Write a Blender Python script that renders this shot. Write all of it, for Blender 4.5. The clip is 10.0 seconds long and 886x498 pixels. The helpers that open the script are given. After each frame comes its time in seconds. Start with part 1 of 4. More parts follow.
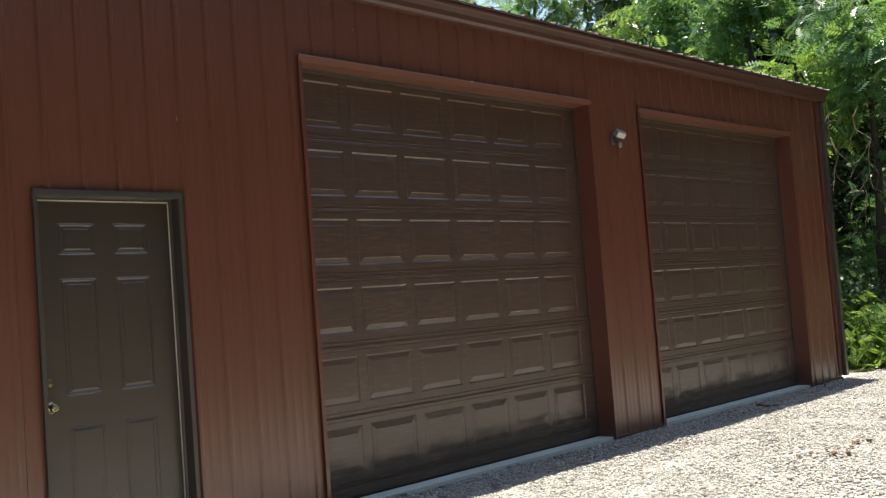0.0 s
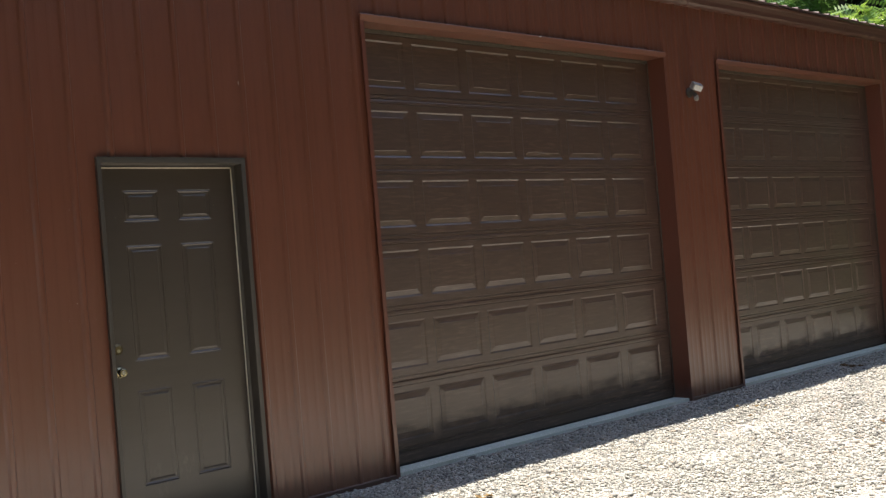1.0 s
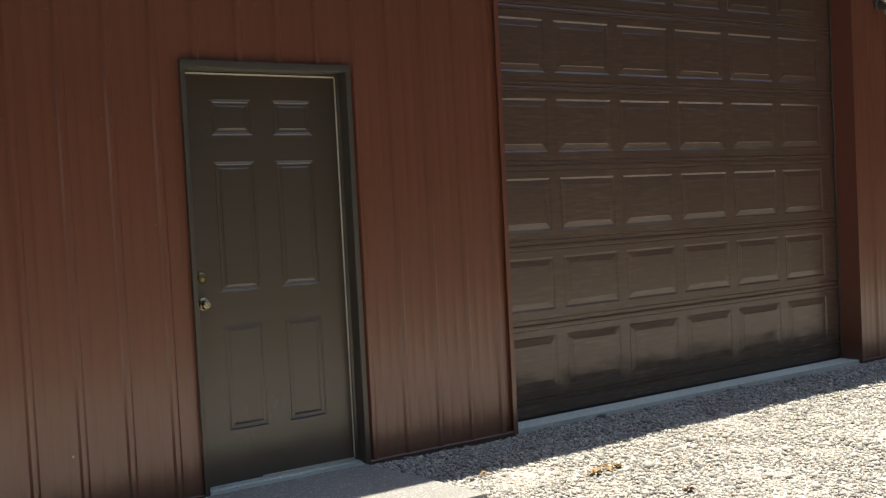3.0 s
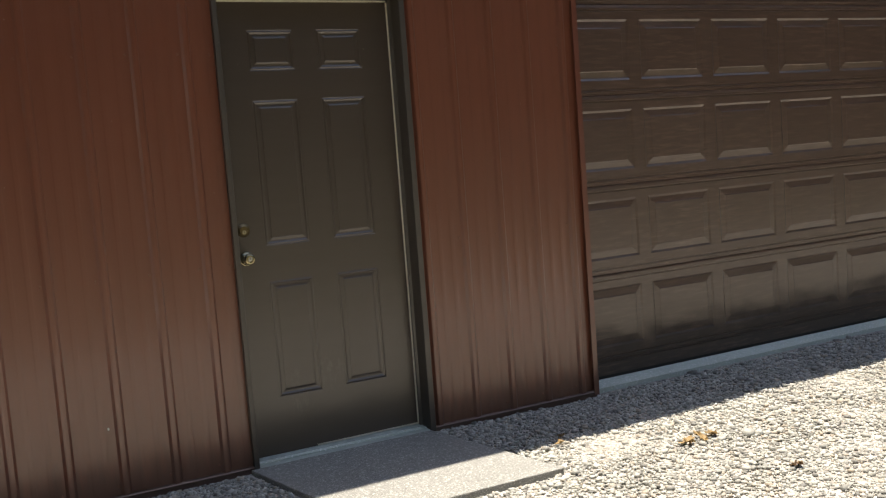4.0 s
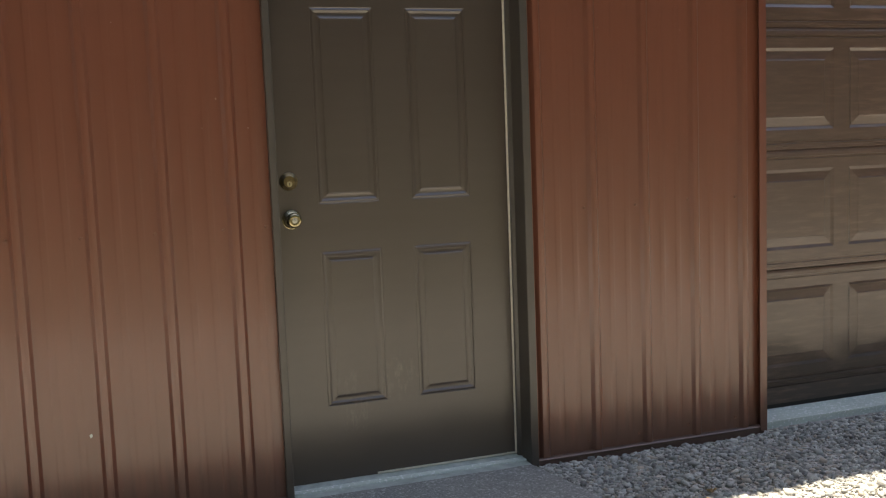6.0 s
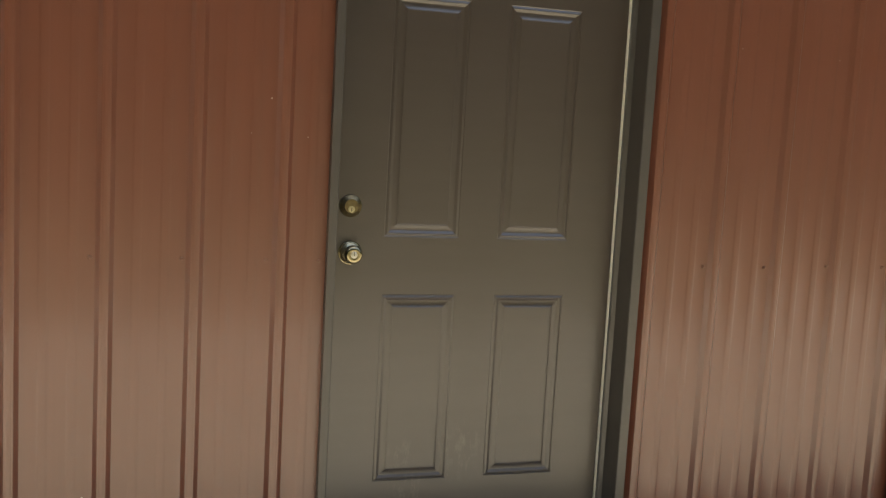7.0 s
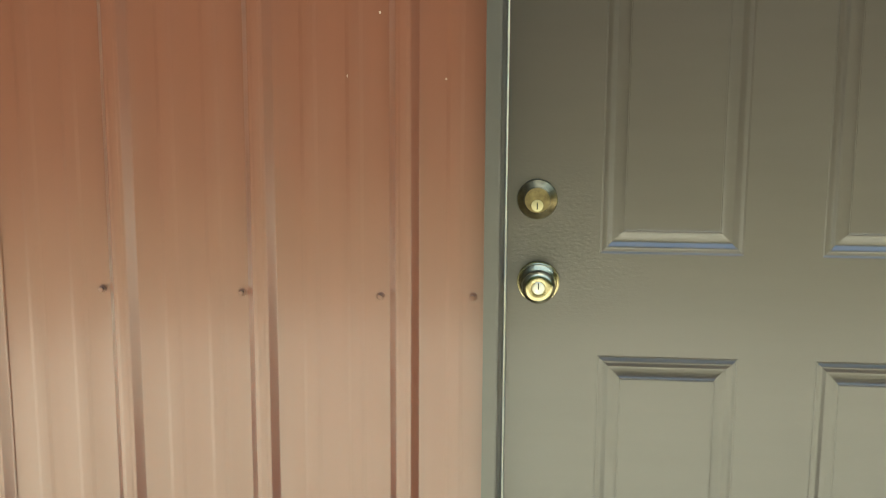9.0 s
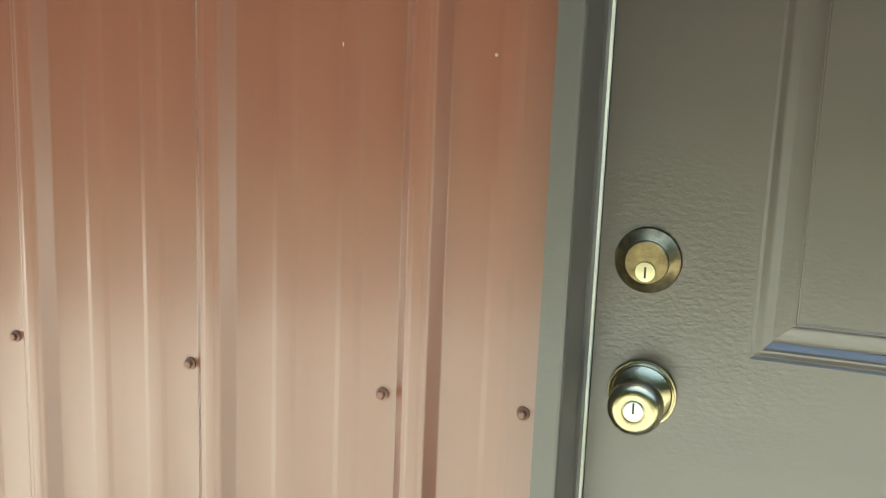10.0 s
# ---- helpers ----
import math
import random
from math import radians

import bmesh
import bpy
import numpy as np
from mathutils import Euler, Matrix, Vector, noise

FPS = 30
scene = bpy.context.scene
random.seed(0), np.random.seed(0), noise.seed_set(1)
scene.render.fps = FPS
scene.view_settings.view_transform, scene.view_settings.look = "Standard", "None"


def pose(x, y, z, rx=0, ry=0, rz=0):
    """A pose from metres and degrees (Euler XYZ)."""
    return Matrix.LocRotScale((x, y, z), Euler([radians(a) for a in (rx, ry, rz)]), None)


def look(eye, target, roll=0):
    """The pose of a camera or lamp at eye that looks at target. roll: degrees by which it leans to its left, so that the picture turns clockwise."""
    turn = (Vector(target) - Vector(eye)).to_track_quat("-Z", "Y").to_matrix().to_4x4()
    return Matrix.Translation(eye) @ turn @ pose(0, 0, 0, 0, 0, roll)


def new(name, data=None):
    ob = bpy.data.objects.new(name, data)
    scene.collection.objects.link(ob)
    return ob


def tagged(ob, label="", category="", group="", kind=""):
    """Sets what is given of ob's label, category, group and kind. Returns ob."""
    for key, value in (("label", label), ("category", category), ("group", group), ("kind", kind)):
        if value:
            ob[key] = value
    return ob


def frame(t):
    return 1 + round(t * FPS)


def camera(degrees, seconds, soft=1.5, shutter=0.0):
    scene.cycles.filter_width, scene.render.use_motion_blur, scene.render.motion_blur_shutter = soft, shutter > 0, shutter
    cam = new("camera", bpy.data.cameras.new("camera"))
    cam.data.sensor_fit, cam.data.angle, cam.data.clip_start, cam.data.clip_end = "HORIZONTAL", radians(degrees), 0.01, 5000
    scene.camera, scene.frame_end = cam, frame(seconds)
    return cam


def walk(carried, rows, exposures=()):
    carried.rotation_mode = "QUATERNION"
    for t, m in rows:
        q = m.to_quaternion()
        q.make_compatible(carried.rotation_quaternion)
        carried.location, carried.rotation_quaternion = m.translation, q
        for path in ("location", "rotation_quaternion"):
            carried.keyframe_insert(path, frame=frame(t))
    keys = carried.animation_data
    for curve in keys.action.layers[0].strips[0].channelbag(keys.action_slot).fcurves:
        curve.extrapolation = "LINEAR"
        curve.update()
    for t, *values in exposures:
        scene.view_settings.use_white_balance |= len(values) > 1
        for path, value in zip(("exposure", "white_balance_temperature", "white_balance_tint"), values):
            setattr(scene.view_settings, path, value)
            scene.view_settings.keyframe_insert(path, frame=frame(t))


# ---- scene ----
cam = camera(47.5, 10.0, 1.25)
PATH = [
    (0, (-2.540, -5.610, 1.406), (-1.091, -4.236, 1.511), -4.33),
    (0.5, (-2.471, -5.702, 1.434), (-1.065, -4.283, 1.507), -4.86),
    (1, (-2.373, -5.620, 1.463), (-1.045, -4.125, 1.488), -4.69),
    (1.5, (-2.253, -5.503, 1.442), (-0.972, -3.967, 1.448), -2.84),
    (2, (-2.094, -5.320, 1.386), (-0.856, -3.750, 1.361), -4.14),
    (2.5, (-1.892, -5.174, 1.390), (-0.737, -3.542, 1.346), -3.24),
    (2.7, (-1.820, -5.130, 1.402), (-0.709, -3.468, 1.352), -2.86),
    (3.8, (-1.432, -4.619, 1.410), (-0.405, -2.914, 1.224), -3.73),
    (4, (-1.344, -4.546, 1.415), (-0.400, -2.794, 1.219), -4.29),
    (4.5, (-1.127, -4.261, 1.388), (-0.299, -2.458, 1.144), -2.62),
    (5, (-0.919, -4.056, 1.340), (-0.181, -2.211, 1.113), -4.52),
    (6.3, (-0.550, -3.266, 1.210), (0.087, -1.381, 1.002), -1.19),
    (6.5, (-0.534, -3.148, 1.228), (0.080, -1.256, 1.019), -0.62),
    (7, (-0.532, -2.746, 1.335), (0.072, -0.854, 1.101), 3.17),
    (7.5, (-0.252, -2.565, 1.280), (0.142, -0.616, 1.064), 0.75),
    (8, (-0.027, -2.245, 1.277), (0.040, -0.261, 1.028), 0.87),
    (8.5, (-0.010, -1.891, 1.344), (-0.025, 0.079, 1.001), 0.52),
    (9, (0.073, -1.549, 1.283), (-0.099, 0.419, 0.966), 0.31),
    (9.5, (0.166, -1.224, 1.298), (-0.260, 0.692, 0.913), 1.00),
    (10, (0.200, -0.900, 1.298), (-0.426, 0.960, 0.911), 2.24),
]

# ---- light ----
EXPOSURES = [(0, 1.39, 6800, 12), (0.5, 1.53, 6850, 13), (1.0, 1.43, 6850, 13), (1.5, 1.55, 6900, 12), (2.0, 1.48, 7000, 11), (2.5, 1.29, 7050, 12), (4.5, 1.32, 7150, 13), (5.0, 1.60, 7150, 14), (6.5, 2.00, 7650, 10), (7.0, 2.23, 7800, 8), (7.5, 2.54, 7750, 3), (8.0, 2.97, 7600, -5), (8.5, 3.12, 7300, -8), (9.0, 3.27, 7000, -9), (9.5, 3.30, 6700, -9), (10.0, 3.37, 6400, -9)]
walk(cam, [(t, look(eye, target, roll)) for t, eye, target, roll in PATH], EXPOSURES)

SUN_FROM = Vector((0.10, 0.122, 1.0)).normalized()
world = bpy.data.worlds.new("sky")
scene.world = world
world.use_nodes = True
wn = world.node_tree
sky = wn.nodes.new("ShaderNodeTexSky")
sky.sky_type = "NISHITA"
sky.sun_disc = False
sky.sun_elevation = math.asin(SUN_FROM.z)
sky.sun_rotation = math.atan2(SUN_FROM.x, SUN_FROM.y)
wn.links.new(sky.outputs[0], wn.nodes["Background"].inputs[0])
wn.nodes["Background"].inputs[1].default_value = 0.10
sun = new("sun", bpy.data.lights.new("sun", "SUN"))
sun.data.energy, sun.data.angle, sun.data.color = 3.9, radians(0.53), (1.0, 0.95, 0.87)
sun.matrix_world = SUN_FROM.to_track_quat("Z", "Y").to_matrix().to_4x4()


# ---- material helpers ----
class Nodes:
    """A small wrapper to write node materials in few lines."""

    def __init__(self, name):
        self.mat = bpy.data.materials.new(name)
        self.mat.use_nodes = True
        self.tree = self.mat.node_tree
        self.bsdf = self.tree.nodes["Principled BSDF"]
        self.coord = self.tree.nodes.new("ShaderNodeTexCoord").outputs["Object"]

    def add(self, kind, **values):
        n = self.tree.nodes.new(kind)
        for key, v in values.items():
            if key.startswith("_"):
                self.put(v, n.inputs[key[1:].replace("_", " ")])
            else:
                setattr(n, key, v)
        return n

    def put(self, v, socket):
        if isinstance(v, bpy.types.NodeSocket):
            self.tree.links.new(v, socket)
        else:
            socket.default_value = v

    def scaled(self, x, y, z, base=None):
        n = self.add("ShaderNodeMapping")
        n.inputs["Scale"].default_value = (x, y, z)
        self.put(base or self.coord, n.inputs["Vector"])
        return n.outputs[0]

    def noise(self, scale, detail=4, rough=0.55, vec=None):
        n = self.add("ShaderNodeTexNoise", _Scale=scale, _Detail=detail, _Roughness=rough)
        self.put(vec or self.coord, n.inputs["Vector"])
        return n.outputs["Fac"]

    def ramp(self, fac, *stops):
        n = self.add("ShaderNodeValToRGB")
        while len(n.color_ramp.elements) < len(stops):
            n.color_ramp.elements.new(0.5)
        for e, (p, c) in zip(n.color_ramp.elements, stops):
            e.position = p
            e.color = (c, c, c, 1) if isinstance(c, (int, float)) else (*c, 1)
        self.put(fac, n.inputs[0])
        return n.outputs[0]

    def mix(self, fac, a, b, how="MIX"):
        n = self.add("ShaderNodeMix", data_type="RGBA", blend_type=how)
        self.put(fac, n.inputs[0])
        for s, v in ((n.inputs[6], a), (n.inputs[7], b)):
            self.put((*v, 1) if isinstance(v, tuple) and len(v) == 3 else v, s)
        return n.outputs[2]

    def math(self, op, a, b=0.0, clamp=False):
        n = self.add("ShaderNodeMath", operation=op, use_clamp=clamp)
        self.put(a, n.inputs[0])
        self.put(b, n.inputs[1])
        return n.outputs[0]

    def bump(self, height, strength=0.3, distance=0.002, below=None):
        n = self.add("ShaderNodeBump", _Strength=strength, _Distance=distance, _Height=height)
        if below:
            self.put(below, n.inputs["Normal"])
        self.put(n.outputs[0], self.bsdf.inputs["Normal"])
        return n.outputs[0]

    def out(self, color=None, rough=None, metal=None, spec=None, coat=None):
        for key, v in (("Base Color", color), ("Roughness", rough), ("Metallic", metal), ("Specular IOR Level", spec), ("Coat Weight", coat)):
            if v is not None:
                self.put((*v, 1) if isinstance(v, tuple) and len(v) == 3 else v, self.bsdf.inputs[key])
        return self.mat


def height_of(m):
    """World height, for dirt that was splashed up from the ground."""
    g = m.add("ShaderNodeNewGeometry")
    s = m.add("ShaderNodeSeparateXYZ")
    m.put(g.outputs["Position"], s.inputs[0])
    return s.outputs


def world_pos(m):
    return m.add("ShaderNodeNewGeometry").outputs["Position"]


def painted_steel(name, base, rough, splash=1.0, chips=0.6, coat=0.42):
    """Baked paint on roll-formed sheet: faint streaks, chalking, splashed dirt at the foot."""
    m = Nodes(name)
    pos = world_pos(m)
    streak = m.noise(1.0, 5, 0.6, m.scaled(28, 28, 0.7, pos))
    blotch = m.noise(1.3, 3, 0.5, pos)
    fine = m.noise(160, 2, 0.5, pos)
    c = m.mix(m.ramp(streak, (0.3, 0.0), (0.75, 0.35)), base, tuple(v * 0.78 for v in base))
    c = m.mix(m.ramp(blotch, (0.35, 0.0), (0.8, 0.35)), c, tuple(min(1, v * 1.18 + 0.012) for v in base))
    # pale specks where the paint has chipped
    speck = m.add("ShaderNodeTexVoronoi", _Scale=9.0)
    m.put(pos, speck.inputs["Vector"])
    c = m.mix(m.math("MULTIPLY", m.ramp(speck.outputs["Distance"], (0.012, 1.0), (0.018, 0.0)), chips), c, (0.6, 0.55, 0.5))
    # pale rubbed scuffs below the gutter joints
    for x, zc in ((5.92, 3.78), (9.76, 3.76), (2.3, 3.73)):
        d = m.add("ShaderNodeVectorMath", operation="DISTANCE")
        m.put(m.scaled(1, 1, 4, pos), d.inputs[0])
        d.inputs[1].default_value = (x, 0.0, zc * 4)
        near = m.ramp(d.outputs["Value"], (0.03, 0.5), (0.30, 0.0))
        c = m.mix(m.math("MULTIPLY", near, m.ramp(m.noise(1.0, 4, 0.7, m.scaled(9, 9, 30, pos)), (0.42, 0.0), (0.65, 1.0))), c, (0.33, 0.22, 0.17))
    # dirt splashed from the gravel, with a ragged upper edge
    z = height_of(m)[2]
    edge = m.noise(1.0, 4, 0.6, m.scaled(26, 26, 3.0, pos))
    top = m.math("MULTIPLY_ADD", edge, 0.34)
    top.node.inputs[2].default_value = -0.11
    mask = m.math("SUBTRACT", top, z)
    mask = m.ramp(m.math("MULTIPLY_ADD", mask, 4.5), (0.0, 0.0), (0.5, 1.0))
    mask = m.math("MULTIPLY", mask, 0.4 * splash)
    c = m.mix(mask, c, (0.065, 0.047, 0.034))
    r = m.math("ADD", m.ramp(m.noise(7, 4, 0.6, pos), (0.2, rough), (0.9, rough + 0.07)), m.math("MULTIPLY", mask, 0.35))
    m.bump(m.math("ADD", m.noise(4.0, 2, 0.5, m.scaled(1, 1, 0.5, pos)), m.math("MULTIPLY", fine, 0.02)), 0.25, 0.004)
    m.bsdf.inputs["Coat Roughness"].default_value = 0.12
    return m.out(c, r, spec=0.85, coat=coat)


RED_STEEL = painted_steel("barn red painted steel", (0.187, 0.0615, 0.0345), 0.27)
TRIM_RED = painted_steel("red trim steel", (0.172, 0.055, 0.034), 0.30)
# lighter copy of the trim red: bounce from the gravel painted into the heads
HEAD_LIT_RED = painted_steel("red head flashing with bounce light in the colour", (0.22, 0.077, 0.047), 0.34)
EAVE_RED = painted_steel("eave trim steel", (0.102, 0.037, 0.027), 0.42, 0.0, 0.6, 0.1)
BASE_STEEL = painted_steel("base trim steel", (0.14, 0.062, 0.040), 0.4)
DARK_STEEL = painted_steel("dark brown downspout paint", (0.07, 0.055, 0.045), 0.4, 0.4)
ROOF_STEEL = painted_steel("roof steel", (0.16, 0.09, 0.07), 0.35, 0.0)


def door_paint(name, base, rough, grain, dirt, smudge=False):
    """Paint over embossed steel skin, with rubbed dirt low down."""
    m = Nodes(name)
    pos = world_pos(m)
    wood = m.noise(1.0, 6, 0.65, m.scaled(7 * grain, 5, 52 * grain, pos))
    blotch = m.noise(2.2, 4, 0.55, pos)
    c = m.mix(m.ramp(blotch, (0.3, 0.0), (0.8, 0.4)), base, tuple(v * 1.25 + 0.006 for v in base))
    c = m.mix(m.ramp(wood, (0.42, 0.0), (0.75, 0.25 + 0.3 * (grain > 0.5))), c, tuple(v * 0.6 for v in base))
    z = height_of(m)[2]
    edge = m.noise(1.0, 4, 0.5, m.scaled(5, 5, 9, pos))
    mask = m.math("SUBTRACT", m.math("MULTIPLY", edge, dirt), z)
    mask = m.math("MULTIPLY", m.ramp(m.math("MULTIPLY_ADD", mask, 4.0), (0.0, 0.0), (0.6, 1.0)), 0.75 if grain > 0.5 else 0.45)
    c = m.mix(mask, c, (0.028, 0.021, 0.016) if grain > 0.5 else (0.05, 0.04, 0.03))
    if grain > 0.5:
        # paler smears of weathered graining, and dirt lying in the embossed grain
        smear = m.noise(1.0, 5, 0.6, m.scaled(6, 5, 48, pos))
        where = m.ramp(m.noise(1.6, 3, 0.6, pos), (0.35, 0.15), (0.65, 1.0))
        c = m.mix(m.math("MULTIPLY", m.ramp(smear, (0.50, 0.0), (0.70, 0.62)), where), c, tuple(v * 1.9 + 0.02 for v in base))
    speck = m.add("ShaderNodeTexVoronoi", _Scale=7.0)
    m.put(pos, speck.inputs["Vector"])
    c = m.mix(m.ramp(speck.outputs["Distance"], (0.010, 0.7), (0.015, 0.0)), c, (0.5, 0.46, 0.38))
    if smudge:
        # dusty rubbed marks where the leaf is pushed and kicked
        for x, zc, size in ((0.46, 0.37, 0.11), (0.27, 0.36, 0.06), (0.30, 0.24, 0.08)):
            d = m.add("ShaderNodeVectorMath", operation="DISTANCE")
            m.put(pos, d.inputs[0])
            d.inputs[1].default_value = (x, 0.073, zc)
            near = m.ramp(m.math("DIVIDE", d.outputs["Value"], size), (0.2, 1.0), (1.0, 0.0))
            rub = m.ramp(m.noise(1.0, 5, 0.7, m.scaled(60, 10, 24, pos)), (0.5, 0.0), (0.7, 1.0))
            c = m.mix(m.math("MULTIPLY", m.math("MULTIPLY", near, rub), 0.5), c, (0.19, 0.16, 0.115))
    r = m.ramp(m.noise(6, 4, 0.6, pos), (0.2, rough), (0.9, rough + 0.08))
    if grain > 0.5:
        h = m.math("ADD", m.math("MULTIPLY", wood, 0.8), m.math("MULTIPLY", m.noise(55, 5, 0.7, m.scaled(0.4, 1, 2.2, pos)), 1.1))
        m.bump(h, 0.73, 0.0012)
    else:
        d = m.add("ShaderNodeVectorMath", operation="DISTANCE")
        m.put(pos, d.inputs[0])
        d.inputs[1].default_value = (0.11, 0.073, 1.04)
        near = m.math("MULTIPLY", m.ramp(d.outputs["Value"], (0.06, 1.0), (0.22, 0.08)), 2.0)
        wrinkle = m.math("MULTIPLY", m.noise(190, 3, 0.6, m.scaled(0.6, 1, 1.25, pos)), near)
        h = m.math("ADD", wrinkle, m.math("MULTIPLY", m.noise(18, 3, 0.5, pos), 0.5))
        m.bump(h, 0.20, 0.0014)
    m.bsdf.inputs["Coat Roughness"].default_value = 0.18
    gloss = 0.35 + 0.20 * (grain > 0.5)
    r = m.math("ADD", r, m.math("MULTIPLY", mask, 0.4))
    mat = m.out(c, r, spec=0.85, coat=gloss)
    m.put(m.ramp(mask, (0.0, gloss), (0.7, 0.03)), m.bsdf.inputs["Coat Weight"])
    return mat


DOOR_PAINT = door_paint("olive brown door paint", (0.067, 0.049, 0.038), 0.28, 0.35, 0.24, True)
FRAME_PAINT = door_paint("olive brown frame paint", (0.054, 0.044, 0.035), 0.42, 0.2, 0.3)
GARAGE_PAINT = door_paint("brown woodgrain door steel", (0.101, 0.059, 0.042), 0.31, 0.8, 0.40)


def plain(name, color, rough, metal=0.0, vary=0.15, scale=30, bump=0.1):
    m = Nodes(name)
    n = m.noise(scale, 4, 0.6)
    c = m.mix(m.ramp(n, (0.3, 0.0), (0.8, 1.0)), color, tuple(v * (1 - vary * 2) for v in color))
    m.bump(n, bump, 0.001)
    return m.out(c, rough, metal)


BRASS = plain("worn polished brass", (0.44, 0.375, 0.235), 0.25, 1.0, 0.12, 60, 0.05)
OLD_BRASS = plain("tarnished brass", (0.27, 0.21, 0.115), 0.35, 1.0, 0.35, 90, 0.14)
CYLINDER = plain("pale brass key cylinder", (0.62, 0.56, 0.38), 0.30, 1.0, 0.1, 80, 0.05)
PIN_STEEL = plain("pale nickel key cylinder", (0.66, 0.65, 0.61), 0.34, 1.0, 0.1, 80, 0.05)
BLACK = plain("dark slot", (0.01, 0.01, 0.01), 0.6)
RUBBER = plain("black rubber seal", (0.02, 0.02, 0.02), 0.7)
VINYL = plain("grey brown vinyl seal", (0.14, 0.125, 0.10), 0.6, 0, 0.25, 40)
STRIP = plain("cream weather strip", (0.78, 0.74, 0.60), 0.5, 0, 0.1, 40)
ALUMINIUM = plain("dull mill aluminium", (0.52, 0.58, 0.53), 0.5, 0.15, 0.2, 25, 0.2)
SCREW = plain("painted screw head", (0.25, 0.115, 0.078), 0.4, 0.0, 0.2, 200)
LAMP_WHITE = plain("weathered white lamp housing", (0.36, 0.35, 0.32), 0.45, 0, 0.2, 60)
LAMP_DARK = plain("bronze lamp base", (0.09, 0.075, 0.06), 0.4, 0, 0.2, 60)
GLASS_CLEAR = plain("frosted lamp lens", (0.75, 0.76, 0.74), 0.15)


def concrete(name, base, grit, fleck=0.8):
    m = Nodes(name)
    pos = world_pos(m)
    c = m.mix(m.noise(2.5, 5, 0.6, pos), tuple(v * 0.75 for v in base), tuple(v * 1.2 for v in base))
    v = m.add("ShaderNodeTexVoronoi", _Scale=grit)
    m.put(pos, v.inputs["Vector"])
    c = m.mix(m.ramp(m.noise(grit * 1.3, 3, 0.7, pos), (0.40, fleck), (0.52, 0.0)), c, tuple(v * 0.38 for v in base))
    c = m.mix(m.ramp(m.noise(grit * 0.9, 2, 0.6, m.scaled(1, 1, 1.7, pos)), (0.55, 0.0), (0.66, 0.7)), c, tuple(min(1, v * 2.1) for v in base))
    h = m.math("ADD", m.noise(grit, 5, 0.7, pos), m.math("MULTIPLY", v.outputs["Distance"], 0.6))
    m.bump(h, 0.75 * fleck, 0.004)
    return m.out(c, 0.88)


STOOP = concrete("rough aggregate concrete", (0.265, 0.268, 0.250), 120, 0.6)
FLOOR_CONCRETE = concrete("smooth grey concrete", (0.60, 0.67, 0.59), 90, 0.06)


def gravel_stone():
    m = Nodes("crushed limestone")
    info = m.add("ShaderNodeNewGeometry").outputs["Random Per Island"]
    c = m.ramp(info, (0.0, (0.13, 0.133, 0.125)), (0.22, (0.29, 0.295, 0.27)), (0.55, (0.44, 0.448, 0.405)), (0.85, (0.63, 0.635, 0.575)), (0.94, (0.38, 0.33, 0.26)), (1.0, (0.50, 0.43, 0.34)))
    pos = world_pos(m)
    c = m.mix(m.ramp(m.noise(70, 4, 0.6, pos), (0.35, 0.0), (0.8, 0.5)), c, (0.30, 0.28, 0.25))
    c = m.mix(m.ramp(m.noise(0.9, 4, 0.6, pos), (0.45, 0.0), (0.75, 0.35)), c, (0.36, 0.345, 0.31))
    m.bump(m.noise(120, 3, 0.6, pos), 0.4, 0.003)
    return m.out(c, 0.85)


